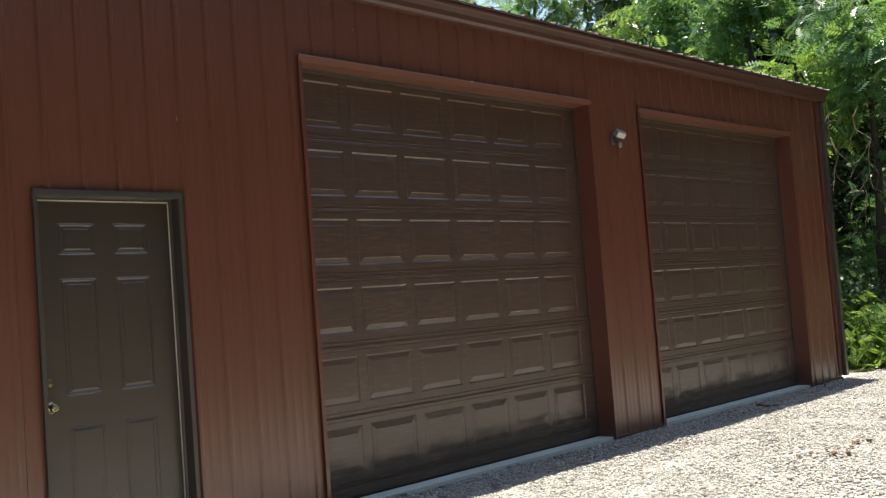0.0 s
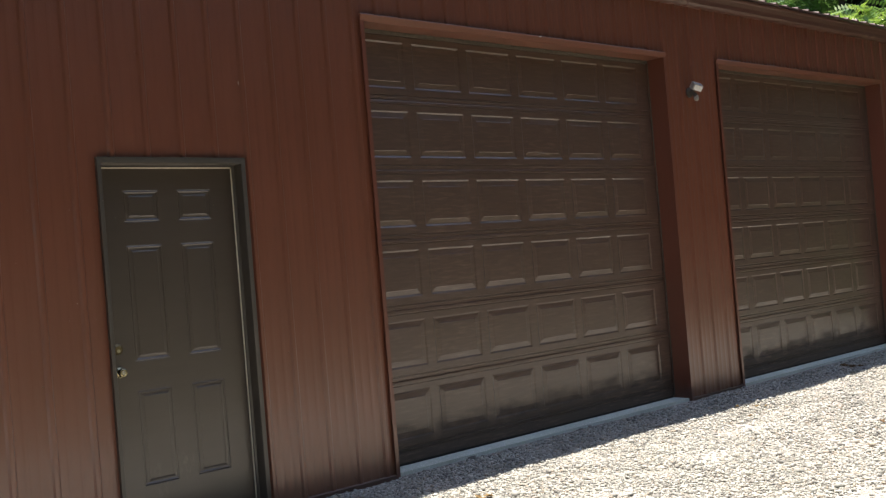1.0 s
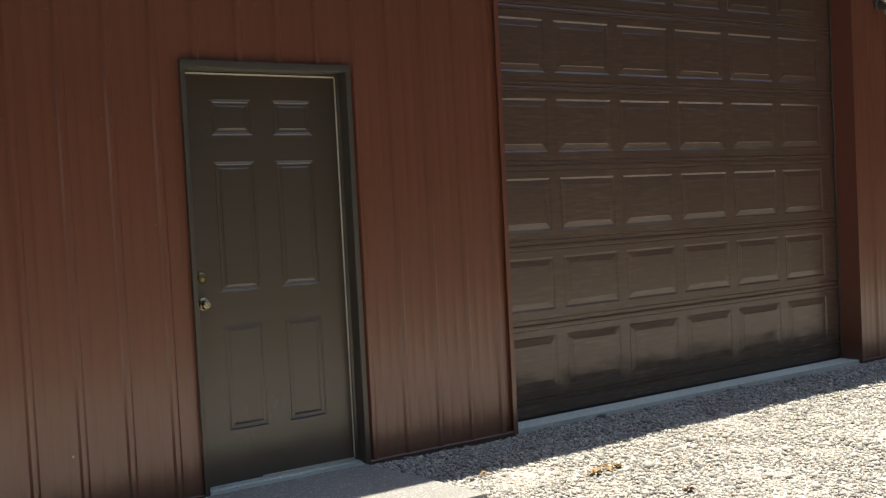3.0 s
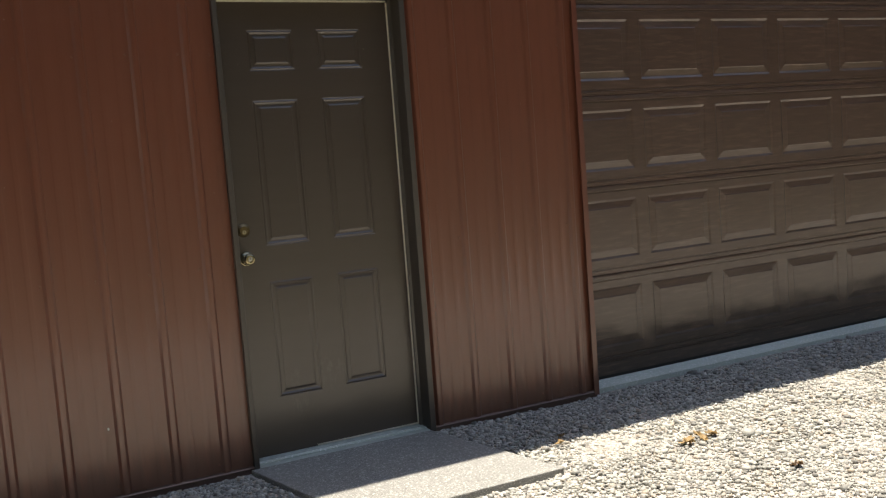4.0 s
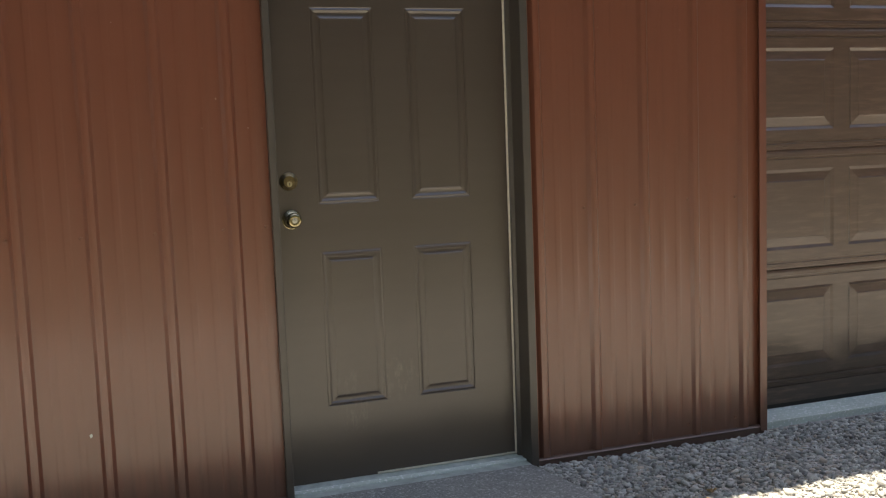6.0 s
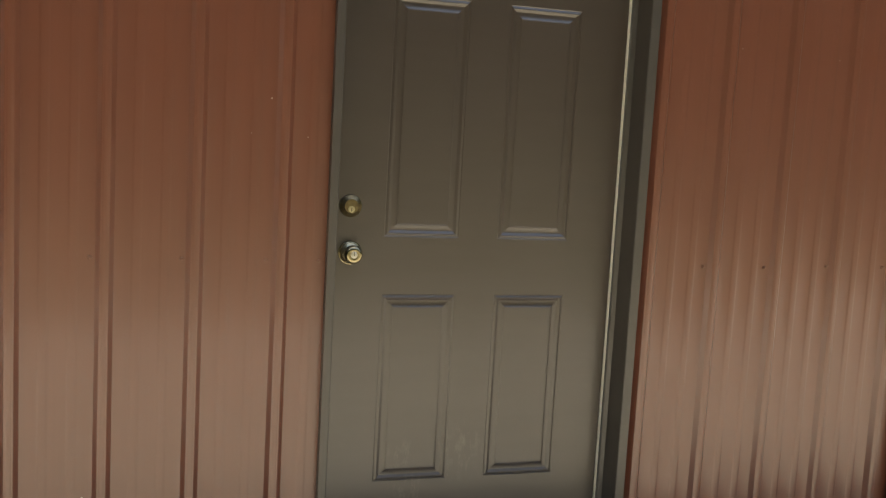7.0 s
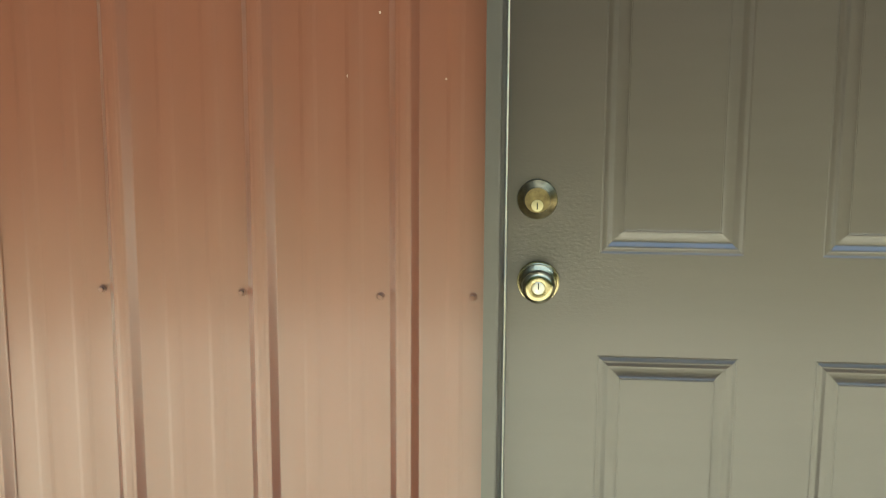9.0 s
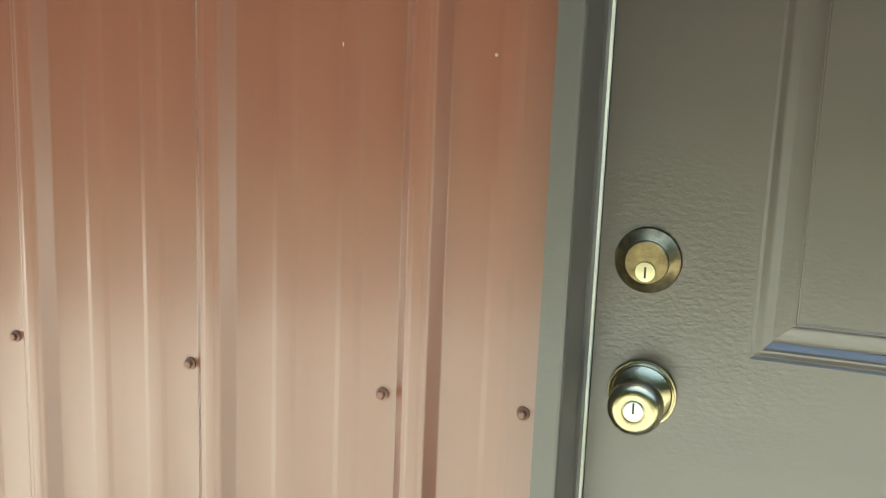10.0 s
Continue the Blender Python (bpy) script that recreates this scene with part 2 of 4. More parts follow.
def ground_mat():
    m = Nodes("gravel bed and woodland floor")
    pos = world_pos(m)
    v = m.add("ShaderNodeTexVoronoi", _Scale=34.0)
    m.put(pos, v.inputs["Vector"])
    w = m.add("ShaderNodeTexVoronoi", _Scale=34.0, feature="DISTANCE_TO_EDGE")
    m.put(pos, w.inputs["Vector"])
    g = m.ramp(v.outputs["Color"], (0.0, (0.22, 0.21, 0.19)), (0.4, (0.42, 0.40, 0.37)), (0.8, (0.55, 0.53, 0.48)), (1.0, (0.42, 0.34, 0.26)))
    g = m.mix(m.ramp(w.outputs["Distance"], (0.0, 0.85), (0.06, 0.0)), g, (0.12, 0.11, 0.10))
    g = m.mix(m.ramp(m.noise(0.8, 4, 0.6, pos), (0.45, 0.0), (0.75, 0.4)), g, (0.34, 0.29, 0.23))
    litter = m.mix(m.noise(9, 6, 0.7, pos), (0.035, 0.028, 0.016), (0.085, 0.085, 0.03))
    p = height_of(m)
    # the drive ends in a ragged edge under the trees
    wob = m.math("MULTIPLY", m.noise(0.7, 4, 0.6, pos), 3.0)
    wider = m.math("MAXIMUM", m.math("MULTIPLY", m.math("SUBTRACT", p[0], 4.5), 1.3), 0.0)
    narrower = m.math("MINIMUM", m.math("MAXIMUM", m.math("MULTIPLY", m.math("ADD", p[0], 1.5), 0.6), -1.2), 0.0)
    front = m.math("SUBTRACT", m.math("SUBTRACT", m.math("SUBTRACT", wob, p[1]), 5.4), m.math("ADD", wider, narrower))
    corner = m.math("MAXIMUM", m.math("MULTIPLY", m.math("ADD", p[1], 1.0), -1.2), 0.0)
    far = m.math("MAXIMUM", m.math("SUBTRACT", m.math("ADD", m.math("ADD", p[0], wob), corner), 13.3), front)
    far = m.math("MAXIMUM", far, m.math("SUBTRACT", m.math("SUBTRACT", wob, p[0]), 40.0))
    far = m.math("MAXIMUM", far, m.math("SUBTRACT", p[1], 1.0))
    c = m.mix(m.ramp(far, (0.0, 0.0), (0.4, 1.0)), g, litter)
    m.bump(m.math("ADD", w.outputs["Distance"], m.math("MULTIPLY", m.noise(60, 3, 0.6, pos), 0.2)), 0.8, 0.02)
    return m.out(c, 0.9)


def leaf_mat(name, low, high, glow, thin=0.40):
    """Leaves: diffuse colour that varies leaf by leaf, light showing through."""
    m = Nodes(name)
    info = m.add("ShaderNodeNewGeometry").outputs["Random Per Island"]
    patch = m.noise(0.9, 3, 0.6, world_pos(m))
    c = m.mix(m.math("ADD", m.math("MULTIPLY", info, 0.5), m.math("MULTIPLY", patch, 0.6)), low, high)
    m.out(c, 0.33, spec=0.8)
    t = m.add("ShaderNodeBsdfTranslucent")
    m.put(m.mix(0.5, c, glow), t.inputs["Color"])
    mixer = m.add("ShaderNodeMixShader")
    mixer.inputs[0].default_value = thin
    m.put(m.bsdf.outputs[0], mixer.inputs[1])
    m.put(t.outputs[0], mixer.inputs[2])
    m.put(mixer.outputs[0], m.tree.nodes["Material Output"].inputs[0])
    return m.mat


LEAF_A = leaf_mat("locust leaves", (0.028, 0.090, 0.038), (0.115, 0.265, 0.085), (0.36, 0.60, 0.13))
LEAF_B = leaf_mat("dark maple leaves", (0.035, 0.085, 0.035), (0.085, 0.17, 0.06), (0.20, 0.36, 0.10))
# darkened leaf copy for the far woods: their shade is put into the colour
LEAF_SHADE = leaf_mat("woodland leaves with shade in the colour", (0.018, 0.036, 0.012), (0.04, 0.075, 0.022), (0.06, 0.11, 0.03), 0.25)
LEAF_C = leaf_mat("young bright leaves", (0.075, 0.17, 0.035), (0.19, 0.34, 0.07), (0.50, 0.70, 0.12))
BARK = plain("grey brown bark", (0.075, 0.06, 0.045), 0.9, 0, 0.3, 14, 0.8)
VINE_BARK = plain("pale dry vine bark", (0.42, 0.31, 0.20), 0.85, 0, 0.2, 20, 0.5)
CHIP = plain("bare primer", (0.62, 0.57, 0.52), 0.6)
DRY_LEAF = plain("dry orange leaf", (0.35, 0.24, 0.10), 0.7, 0, 0.25, 40, 0.3)
DRY_BROWN = plain("dry brown leaf litter", (0.20, 0.12, 0.055), 0.8, 0, 0.3, 40, 0.3)
GRAVEL = gravel_stone()
GROUND = ground_mat()


# ---- mesh helpers ----
def mesh_of(name, bm, mat, smooth=False):
    me = bpy.data.meshes.new(name)
    bmesh.ops.recalc_face_normals(bm, faces=bm.faces)
    for f in bm.faces:
        f.smooth = smooth
    bm.to_mesh(me)
    bm.free()
    if smooth:
        me.set_sharp_from_angle(angle=radians(28))
    if mat:
        me.materials.append(mat)
    return me


def part(name, bm, mat, parent=None, label="", smooth=False):
    ob = new(name, mesh_of(name, bm, mat, smooth))
    ob.parent = parent
    if label:
        ob["label"] = label
    return ob


def raw(name, verts, faces, mat, parent=None, smooth=False):
    me = bpy.data.meshes.new(name)
    me.from_pydata(verts, [], faces)
    me.materials.append(mat)
    if smooth:
        me.polygons.foreach_set("use_smooth", [True] * len(me.polygons))
    ob = new(name, me)
    ob.parent = parent
    return ob


def thing(name, place=(0, 0, 0), rz=0.0):
    ob = new(name)
    ob.matrix_world = pose(*place, 0, 0, rz)
    ob.empty_display_size = 0.1
    return ob


def box(x0, x1, y0, y1, z0, z1, bevel=0.0, bm=None):
    bm = bm or bmesh.new()
    made = bmesh.ops.create_cube(bm, size=1.0)["verts"]
    for v in made:
        v.co = Vector((x0 + (v.co.x + 0.5) * (x1 - x0), y0 + (v.co.y + 0.5) * (y1 - y0), z0 + (v.co.z + 0.5) * (z1 - z0)))
    if bevel:
        edges = list({e for v in made for e in v.link_edges})
        bmesh.ops.bevel(bm, geom=edges, offset=bevel, segments=2, affect="EDGES", profile=0.6)
    return bm


def sweep(points, a, b, axis="x", bm=None, closed=True):
    """A profile in the two other axes, drawn out from a to b along one axis."""
    bm = bm or bmesh.new()
    order = {"x": lambda s, p: (s, p[0], p[1]), "y": lambda s, p: (p[0], s, p[1]), "z": lambda s, p: (p[0], p[1], s)}[axis]
    one = [bm.verts.new(order(a, p)) for p in points]
    two = [bm.verts.new(order(b, p)) for p in points]
    n = len(points)
    for i in range(n if closed else n - 1):
        j = (i + 1) % n
        bm.faces.new((one[i], one[j], two[j], two[i]))
    if closed:
        bm.faces.new(one)
        bm.faces.new(two[::-1])
    return bm


def lathe(profile, steps=32, bm=None, center=(0, 0, 0)):
    """Turn (radius, depth) about an axis along -y: depth grows towards the viewer."""
    bm = bm or bmesh.new()
    rings = []
    for r, d in profile:
        if r <= 1e-6:
            rings.append([bm.verts.new((center[0], center[1] - d, center[2]))])
        else:
            rings.append([bm.verts.new((center[0] + r * math.cos(2 * math.pi * i / steps), center[1] - d, center[2] + r * math.sin(2 * math.pi * i / steps))) for i in range(steps)])
    for p, q in zip(rings, rings[1:]):
        for i in range(steps):
            j = (i + 1) % steps
            if len(p) == 1 and len(q) > 1:
                bm.faces.new((p[0], q[i], q[j]))
            elif len(q) == 1 and len(p) > 1:
                bm.faces.new((p[i], p[j], q[0]))
            elif len(p) > 1:
                bm.faces.new((p[i], p[j], q[j], q[i]))
    return bm


def tube(bm, path, radii, sides=8):
    rings = []
    for k, p in enumerate(path):
        a = Vector(path[max(0, k - 1)])
        b = Vector(path[min(len(path) - 1, k + 1)])
        d = (b - a).normalized()
        u = d.cross(Vector((0.3, 0.9, 0.2))).normalized()
        w = d.cross(u)
        rings.append([bm.verts.new(Vector(p) + radii[k] * (u * math.cos(2 * math.pi * i / sides) + w * math.sin(2 * math.pi * i / sides))) for i in range(sides)])
    for p, q in zip(rings, rings[1:]):
        for i in range(sides):
            j = (i + 1) % sides
            bm.faces.new((p[i], p[j], q[j], q[i]))
    bm.faces.new(rings[0][::-1])
    bm.faces.new(rings[-1])
    return bm


# ---- plan ----
LEFT, RIGHT, DEPTH = -4.2, 10.98, 9.0       # the building's ends and depth
EAVE = 3.755                                 # top of the wall
PITCH = 0.2286                              # from rib to rib
RIBS = sorted([-0.123 - PITCH * k for k in range(19)] + [-0.123 + 0.227 * k for k in range(1, 5)] + [1.012 + PITCH * k for k in range(44)])
DOOR = (0.003, 0.972, 2.224)                  # entry: left, right, top of frame
BAYS = ((2.022, 5.557), (6.463, 10.000))     # overhead door openings
HEAD = 3.212                                # their height
INSET = 0.174                               # door face behind the wall face
FLOOR = -0.003

# ---- ground ----
gn = 70
xs = np.concatenate(([-400, -150, -60, -30, -18], np.linspace(-10, 18, gn), [26, 40, 80, 200, 400]))
ys = np.concatenate(([-400, -150, -60, -30, -18], np.linspace(-12, 6, 50), [12, 25, 60, 150, 400]))


def ground_height(x, y):
    near = 0.012 * noise.noise(Vector((x * 0.9, y * 0.9, 0.0))) + 0.006 * noise.noise(Vector((x * 3, y * 3, 4.0)))
    return -0.033 + near - 0.012 * max(0.0, -y - 0.5) * (1 if y > -8 else 0.5)


gv = [(x, y, ground_height(x, y) if abs(x) < 30 and abs(y) < 30 else -0.15) for y in ys for x in xs]
nx = len(xs)
gf = [(j * nx + i, j * nx + i + 1, (j + 1) * nx + i + 1, (j + 1) * nx + i) for j in range(len(ys) - 1) for i in range(nx - 1)]
ground = raw("ground", gv, gf, GROUND, smooth=True)
tagged(ground, "pale crushed limestone drive running into woodland floor", "ground", kind="structure")

# ---- building shell ----
cuts = sorted({LEFT, DOOR[0], DOOR[1], BAYS[0][0], BAYS[0][1], BAYS[1][0], BAYS[1][1], RIGHT})


def opening_top(x):
    if DOOR[0] < x < DOOR[1]:
        return DOOR[2]
    return HEAD if any(a < x < b for a, b in BAYS) else None


bm = bmesh.new()
for a, b in zip(cuts, cuts[1:]):
    top = opening_top((a + b) / 2)
    box(a + (0.0 if top else 0.006), b - (0.0 if top else 0.006), 0.006, INSET, top + 0.008 if top else -0.05, EAVE, bm=bm)
wall_south = part("wall_south", bm, BASE_STEEL)
tagged(wall_south, "long shop wall clad in ribbed barn-red steel sheets", "wall", kind="structure")


def ribbed(x0, x1, z0, z1, verts, faces):
    """Sheet between two uprights: trapezoid ribs with two low beads between each pair."""
    shape = []
    for c in RIBS:
        half = [(0.0246, 0.0), (0.0234, -0.0003), (0.0224, -0.0012), (0.0130, -0.0134), (0.0122, -0.0143), (0.0110, -0.0150), (0.0096, -0.0153), (0.0070, -0.0151), (0.0058, -0.0158), (0.0042, -0.0161)]
        shape += [(c - x, y) for x, y in half] + [(c + x, y) for x, y in reversed(half)]
        for m in (0.079, 0.151):
            lip = [(0.0145, 0.0), (0.0133, -0.0002), (0.0088, -0.0016), (0.0072, -0.0018)]
            shape += [(c + m - x, y) for x, y in lip] + [(c + m + x, y) for x, y in reversed(lip)]
    line = [(x0, np.interp(x0, [p[0] for p in shape], [p[1] for p in shape]))]
    line += [p for p in shape if x0 + 1e-4 < p[0] < x1 - 1e-4]
    line.append((x1, np.interp(x1, [p[0] for p in shape], [p[1] for p in shape])))
    base = len(verts)
    for x, y in line:
        verts += [(x, y, z0), (x, y, z1)]
    for i in range(len(line) - 1):
        q = base + 2 * i
        faces.append((q, q + 2, q + 3, q + 1))


# sheets, each four ribs wide, lapped on a rib
sheet_edges = [LEFT] + [e + 0.0262 for e in RIBS[3::4] if LEFT + 0.05 < e < RIGHT - 0.05] + [RIGHT]
for a, b in zip(sheet_edges, sheet_edges[1:]):
    verts, faces = [], []
    inner = [a] + [c for c in cuts if a + 0.01 < c < b - 0.01] + [b]
    for p, q in zip(inner, inner[1:]):
        top = opening_top((p + q) / 2)
        if p == a and a > LEFT:
            p = a - 0.040
        ribbed(p, q, top + 0.004 if top else -0.006, EAVE, verts, faces)
    # the last rib laps over the next sheet, a little proud of it
    verts = [(x, y - 0.0026 * min(1.0, max(0.0, (x - b + 0.050) / 0.008)), z) for x, y, z in verts]
    raw("steel_sheet", verts, faces, RED_STEEL, wall_south, smooth=True)

# base trim with its folded lip, between the openings
for a, b in ((LEFT, DOOR[0] - 0.002), (DOOR[1] + 0.002, BAYS[0][0] - 0.01), (BAYS[0][1] + 0.01, BAYS[1][0] - 0.01), (BAYS[1][1] + 0.01, RIGHT)):
    bm = sweep([(0.004, -0.08), (-0.0215, -0.08), (-0.0215, -0.012), (-0.025, -0.009), (-0.025, -0.006), (-0.020, -0.002), (0.004, 0.000)], a, b)
    tagged(part("base_trim", bm, BASE_STEEL), "dark folded steel trim along the wall foot", "trim", kind="structure")

# the other walls, roof and floor
bm = box(LEFT, RIGHT, DEPTH, DEPTH + 0.15, -0.05, EAVE)
tagged(part("wall_north", bm, RED_STEEL), "back wall of the red steel shop", "wall", kind="structure")
for name, x in (("wall_west", LEFT), ("wall_east", RIGHT - 0.15)):
    bm = sweep([(INSET + 0.002, -0.05), (DEPTH - 0.002, -0.05), (DEPTH - 0.002, EAVE - 0.02), (DEPTH / 2, EAVE + 0.95), (INSET + 0.002, EAVE - 0.02)], x, x + 0.15)
    tagged(part(name, bm, RED_STEEL), "gable end of the red steel shop", "wall", kind="structure")
bm = box(LEFT + 0.15, RIGHT - 0.15, 0.012, DEPTH, -0.12, FLOOR, 0.004)
floor = part("floor", bm, FLOOR_CONCRETE)
tagged(floor, "smooth grey concrete floor slab showing at the overhead doors", "floor", kind="structure")

roof = thing("roof")
tagged(roof, "low-pitched brown ribbed steel roof over the shop", "roof", kind="structure")
rise = 1.0
for sgn, name in ((1, "roof_slope"), (-1, "roof_slope")):
    y0, y1 = (-0.135, DEPTH / 2) if sgn > 0 else (DEPTH + 0.2, DEPTH / 2)
    z0, z1 = EAVE + 0.142, EAVE + 0.142 + rise
    verts, faces = [], []
    k0, k1 = LEFT - 0.2, RIGHT + 0.17
    line = []
    x = k0
    while x < k1:
        line += [(x, 0.0), (x + 0.012, 0.019), (x + 0.032, 0.019), (x + 0.044, 0.0)]
        x += PITCH
    line.append((k1, 0.0))
    for x, h in line:
        verts += [(x, y0, z0 + h), (x, y1, z1 + h), (x, y0, z0 - 0.02), (x, y1, z1 - 0.02)]
    for i in range(len(line) - 1):
        q = 4 * i
        faces += [(q, q + 4, q + 5, q + 1), (q + 2, q + 3, q + 7, q + 6), (q, q + 2, q + 6, q + 4)]
    faces += [(0, 1, 3, 2), (4 * len(line) - 4, 4 * len(line) - 2, 4 * len(line) - 1, 4 * len(line) - 3)]
    raw(name, verts, faces, ROOF_STEEL, roof)
bm = sweep([(DEPTH / 2 - 0.2, EAVE + 0.12 + rise), (DEPTH / 2, EAVE + 0.2 + rise), (DEPTH / 2 + 0.2, EAVE + 0.12 + rise), (DEPTH / 2, EAVE + 0.18 + rise)], LEFT - 0.2, RIGHT + 0.17)
part("ridge_cap", bm, ROOF_STEEL, roof)

# eave: soffit board and boxed gutter with a rolled lip, in lengths with lapped joints
gutter = thing("gutter")
tagged(gutter, "dark red boxed eave gutter with scuffed joints", "gutter", kind="structure")
profile = [(-0.001, EAVE - 0.015), (-0.055, EAVE - 0.010), (-0.075, EAVE + 0.012), (-0.085, EAVE + 0.05), (-0.105, EAVE + 0.085), (-0.118, EAVE + 0.095), (-0.124, EAVE + 0.116), (-0.114, EAVE + 0.120), (-0.108, EAVE + 0.112), (-0.001, EAVE + 0.112)]
joints = [LEFT - 0.15, -1.0, 2.4, 6.0, 9.1, RIGHT + 0.16]
for a, b in zip(joints, joints[1:]):
    part("gutter_length", sweep(profile, a + 0.001, b - 0.001), EAVE_RED, gutter)
for x in joints[1:-1]:
    big = [(y * 1.03 - 0.002, EAVE + 0.056 + (z - EAVE - 0.056) * 1.05) for y, z in profile]
    part("joint_cover", sweep(big, x - 0.035, x + 0.035), EAVE_RED, gutter)

# downspout at the far corner
spout = thing("downspout")
tagged(spout, "dark brown downspout at the building corner", "downspout", kind="structure")
bm = bmesh.new()
box(RIGHT + 0.005, RIGHT + 0.085, -0.07, -0.005, 0.015, EAVE - 0.02, 0.008, bm)
part("pipe", bm, DARK_STEEL, spout)
for z in (0.25, 2.3, 3.4):
    part("strap", box(RIGHT - 0.02, RIGHT + 0.088, -0.0735, -0.001, z, z + 0.03), DARK_STEEL, spout)
# corner trim
bm = sweep([(RIGHT - 0.09, -0.0215), (RIGHT + 0.004, -0.0215), (RIGHT + 0.004, 0.12), (RIGHT + 0.0005, 0.12), (RIGHT + 0.0005, -0.018), (RIGHT - 0.09, -0.018)], 0.03, EAVE, "z")
tagged(part("corner_trim", bm, TRIM_RED), "red steel corner trim", "trim", kind="structure")


# ---- overhead doors ----
def opening_trim(x0, x1):
    """Folded red trim round an opening: side returns, head return and narrow face flanges."""
    g = thing("opening_trim")
    tagged(g, "red folded steel trim lining an overhead door opening", "trim", kind="structure")
    for s, x in ((1, x0), (-1, x1)):
        bm = bmesh.new()
        box(min(x, x - s * 0.004), max(x, x - s * 0.004), -0.0205, INSET + 0.01, FLOOR, HEAD - 0.0005, bm=bm)
        part("side_return", bm, TRIM_RED, g)
        lip = [(x + s * 0.002, -0.0205), (x + s * 0.002, -0.027), (x - s * 0.030, -0.025), (x - s * 0.030, -0.0205)]
        part("face_flange", sweep(lip, FLOOR - 0.02, HEAD + 0.02, "z"), TRIM_RED, g)
    part("head_return", box(x0 - 0.002, x1 + 0.002, -0.021, INSET + 0.01, HEAD, HEAD + 0.004), HEAD_LIT_RED, g)
    part("head_flange", sweep([(-0.0212, HEAD - 0.006), (-0.0235, HEAD - 0.006), (-0.038, HEAD + 0.042), (-0.036, HEAD + 0.046), (-0.0212, HEAD + 0.050)], x0 - 0.03, x1 + 0.03), HEAD_LIT_RED, g)
    # vinyl seal strips that lap the closed door
    part("head_seal", box(x0 + 0.012, x1 - 0.012, INSET - 0.014, INSET - 0.006, HEAD - 0.030, HEAD - 0.001, 0.002), VINYL, g, "grey vinyl seal strip")
    for s, x in ((1, x0), (-1, x1)):
        part("side_seal", box(min(x + s * 0.0005, x + s * 0.012), max(x + s * 0.0005, x + s * 0.012), INSET - 0.014, INSET - 0.006, 0.02, HEAD - 0.0015, 0.002), VINYL, g, "grey vinyl seal strip")
    return g


def raised_panel(bm, x0, x1, z0, z1, y, steps):
    """Nested rectangles: each (inset, depth) of steps makes one facet of the moulding; depth towards the viewer."""
    rings = []
    for inset, d in steps:
        rings.append([bm.verts.new(p) for p in ((x0 + inset, y - d, z0 + inset), (x1 - inset, y - d, z0 + inset), (x1 - inset, y - d, z1 - inset), (x0 + inset, y - d, z1 - inset))])
    for p, q in zip(rings, rings[1:]):
        for i in range(4):
            j = (i + 1) % 4
            bm.faces.new((p[i], p[j], q[j], q[i]))
    bm.faces.new(rings[-1])
    return rings[0]


def eased(steps, reach, passes=2):
    """Round off the corners of a moulding's profile, each by no more than the reach."""
    for _ in range(passes):
        out = [steps[0]]
        for (a, p), (b, q) in zip(steps, steps[1:]):
            k = min(0.25, reach / max(1e-6, b - a))
            out += [(a + (b - a) * k, p + (q - p) * k), (b - (b - a) * k, q - (q - p) * k)]
        steps = out + [steps[-1]]
        reach *= 0.5
    return steps


def panelled_face(bm, x0, x1, z0, z1, y, panels, steps):
    """A flat skin with moulded panels let into it (a grid of columns and rows)."""
    gx = sorted({x0, x1, *(v for p in panels for v in p[:2])})
    gz = sorted({z0, z1, *(v for p in panels for v in p[2:])})
    grid = {}

    def at(x, z):
        if (x, z) not in grid:
            grid[(x, z)] = bm.verts.new((x, y, z))
        return grid[(x, z)]

    holes = set(panels)
    for a, b in zip(gx, gx[1:]):
        for c, d in zip(gz, gz[1:]):
            if any(p[0] <= a and b <= p[1] and p[2] <= c and d <= p[3] for p in holes):
                continue
            bm.faces.new((at(a, c), at(b, c), at(b, d), at(a, d)))
    for p in panels:
        raised_panel(bm, *p, y, steps)


SECTION = 0.521
COLS, CP, CW = 6, 0.570, 0.488
OVERHEAD_STEPS = [(0.0, 0.0), (0.0120, -0.0056), (0.0142, -0.0061), (0.0500, -0.0012), (0.0525, 0.0006), (0.0555, 0.0010)]
OVERHEAD_STEPS = eased(OVERHEAD_STEPS, 0.0012)


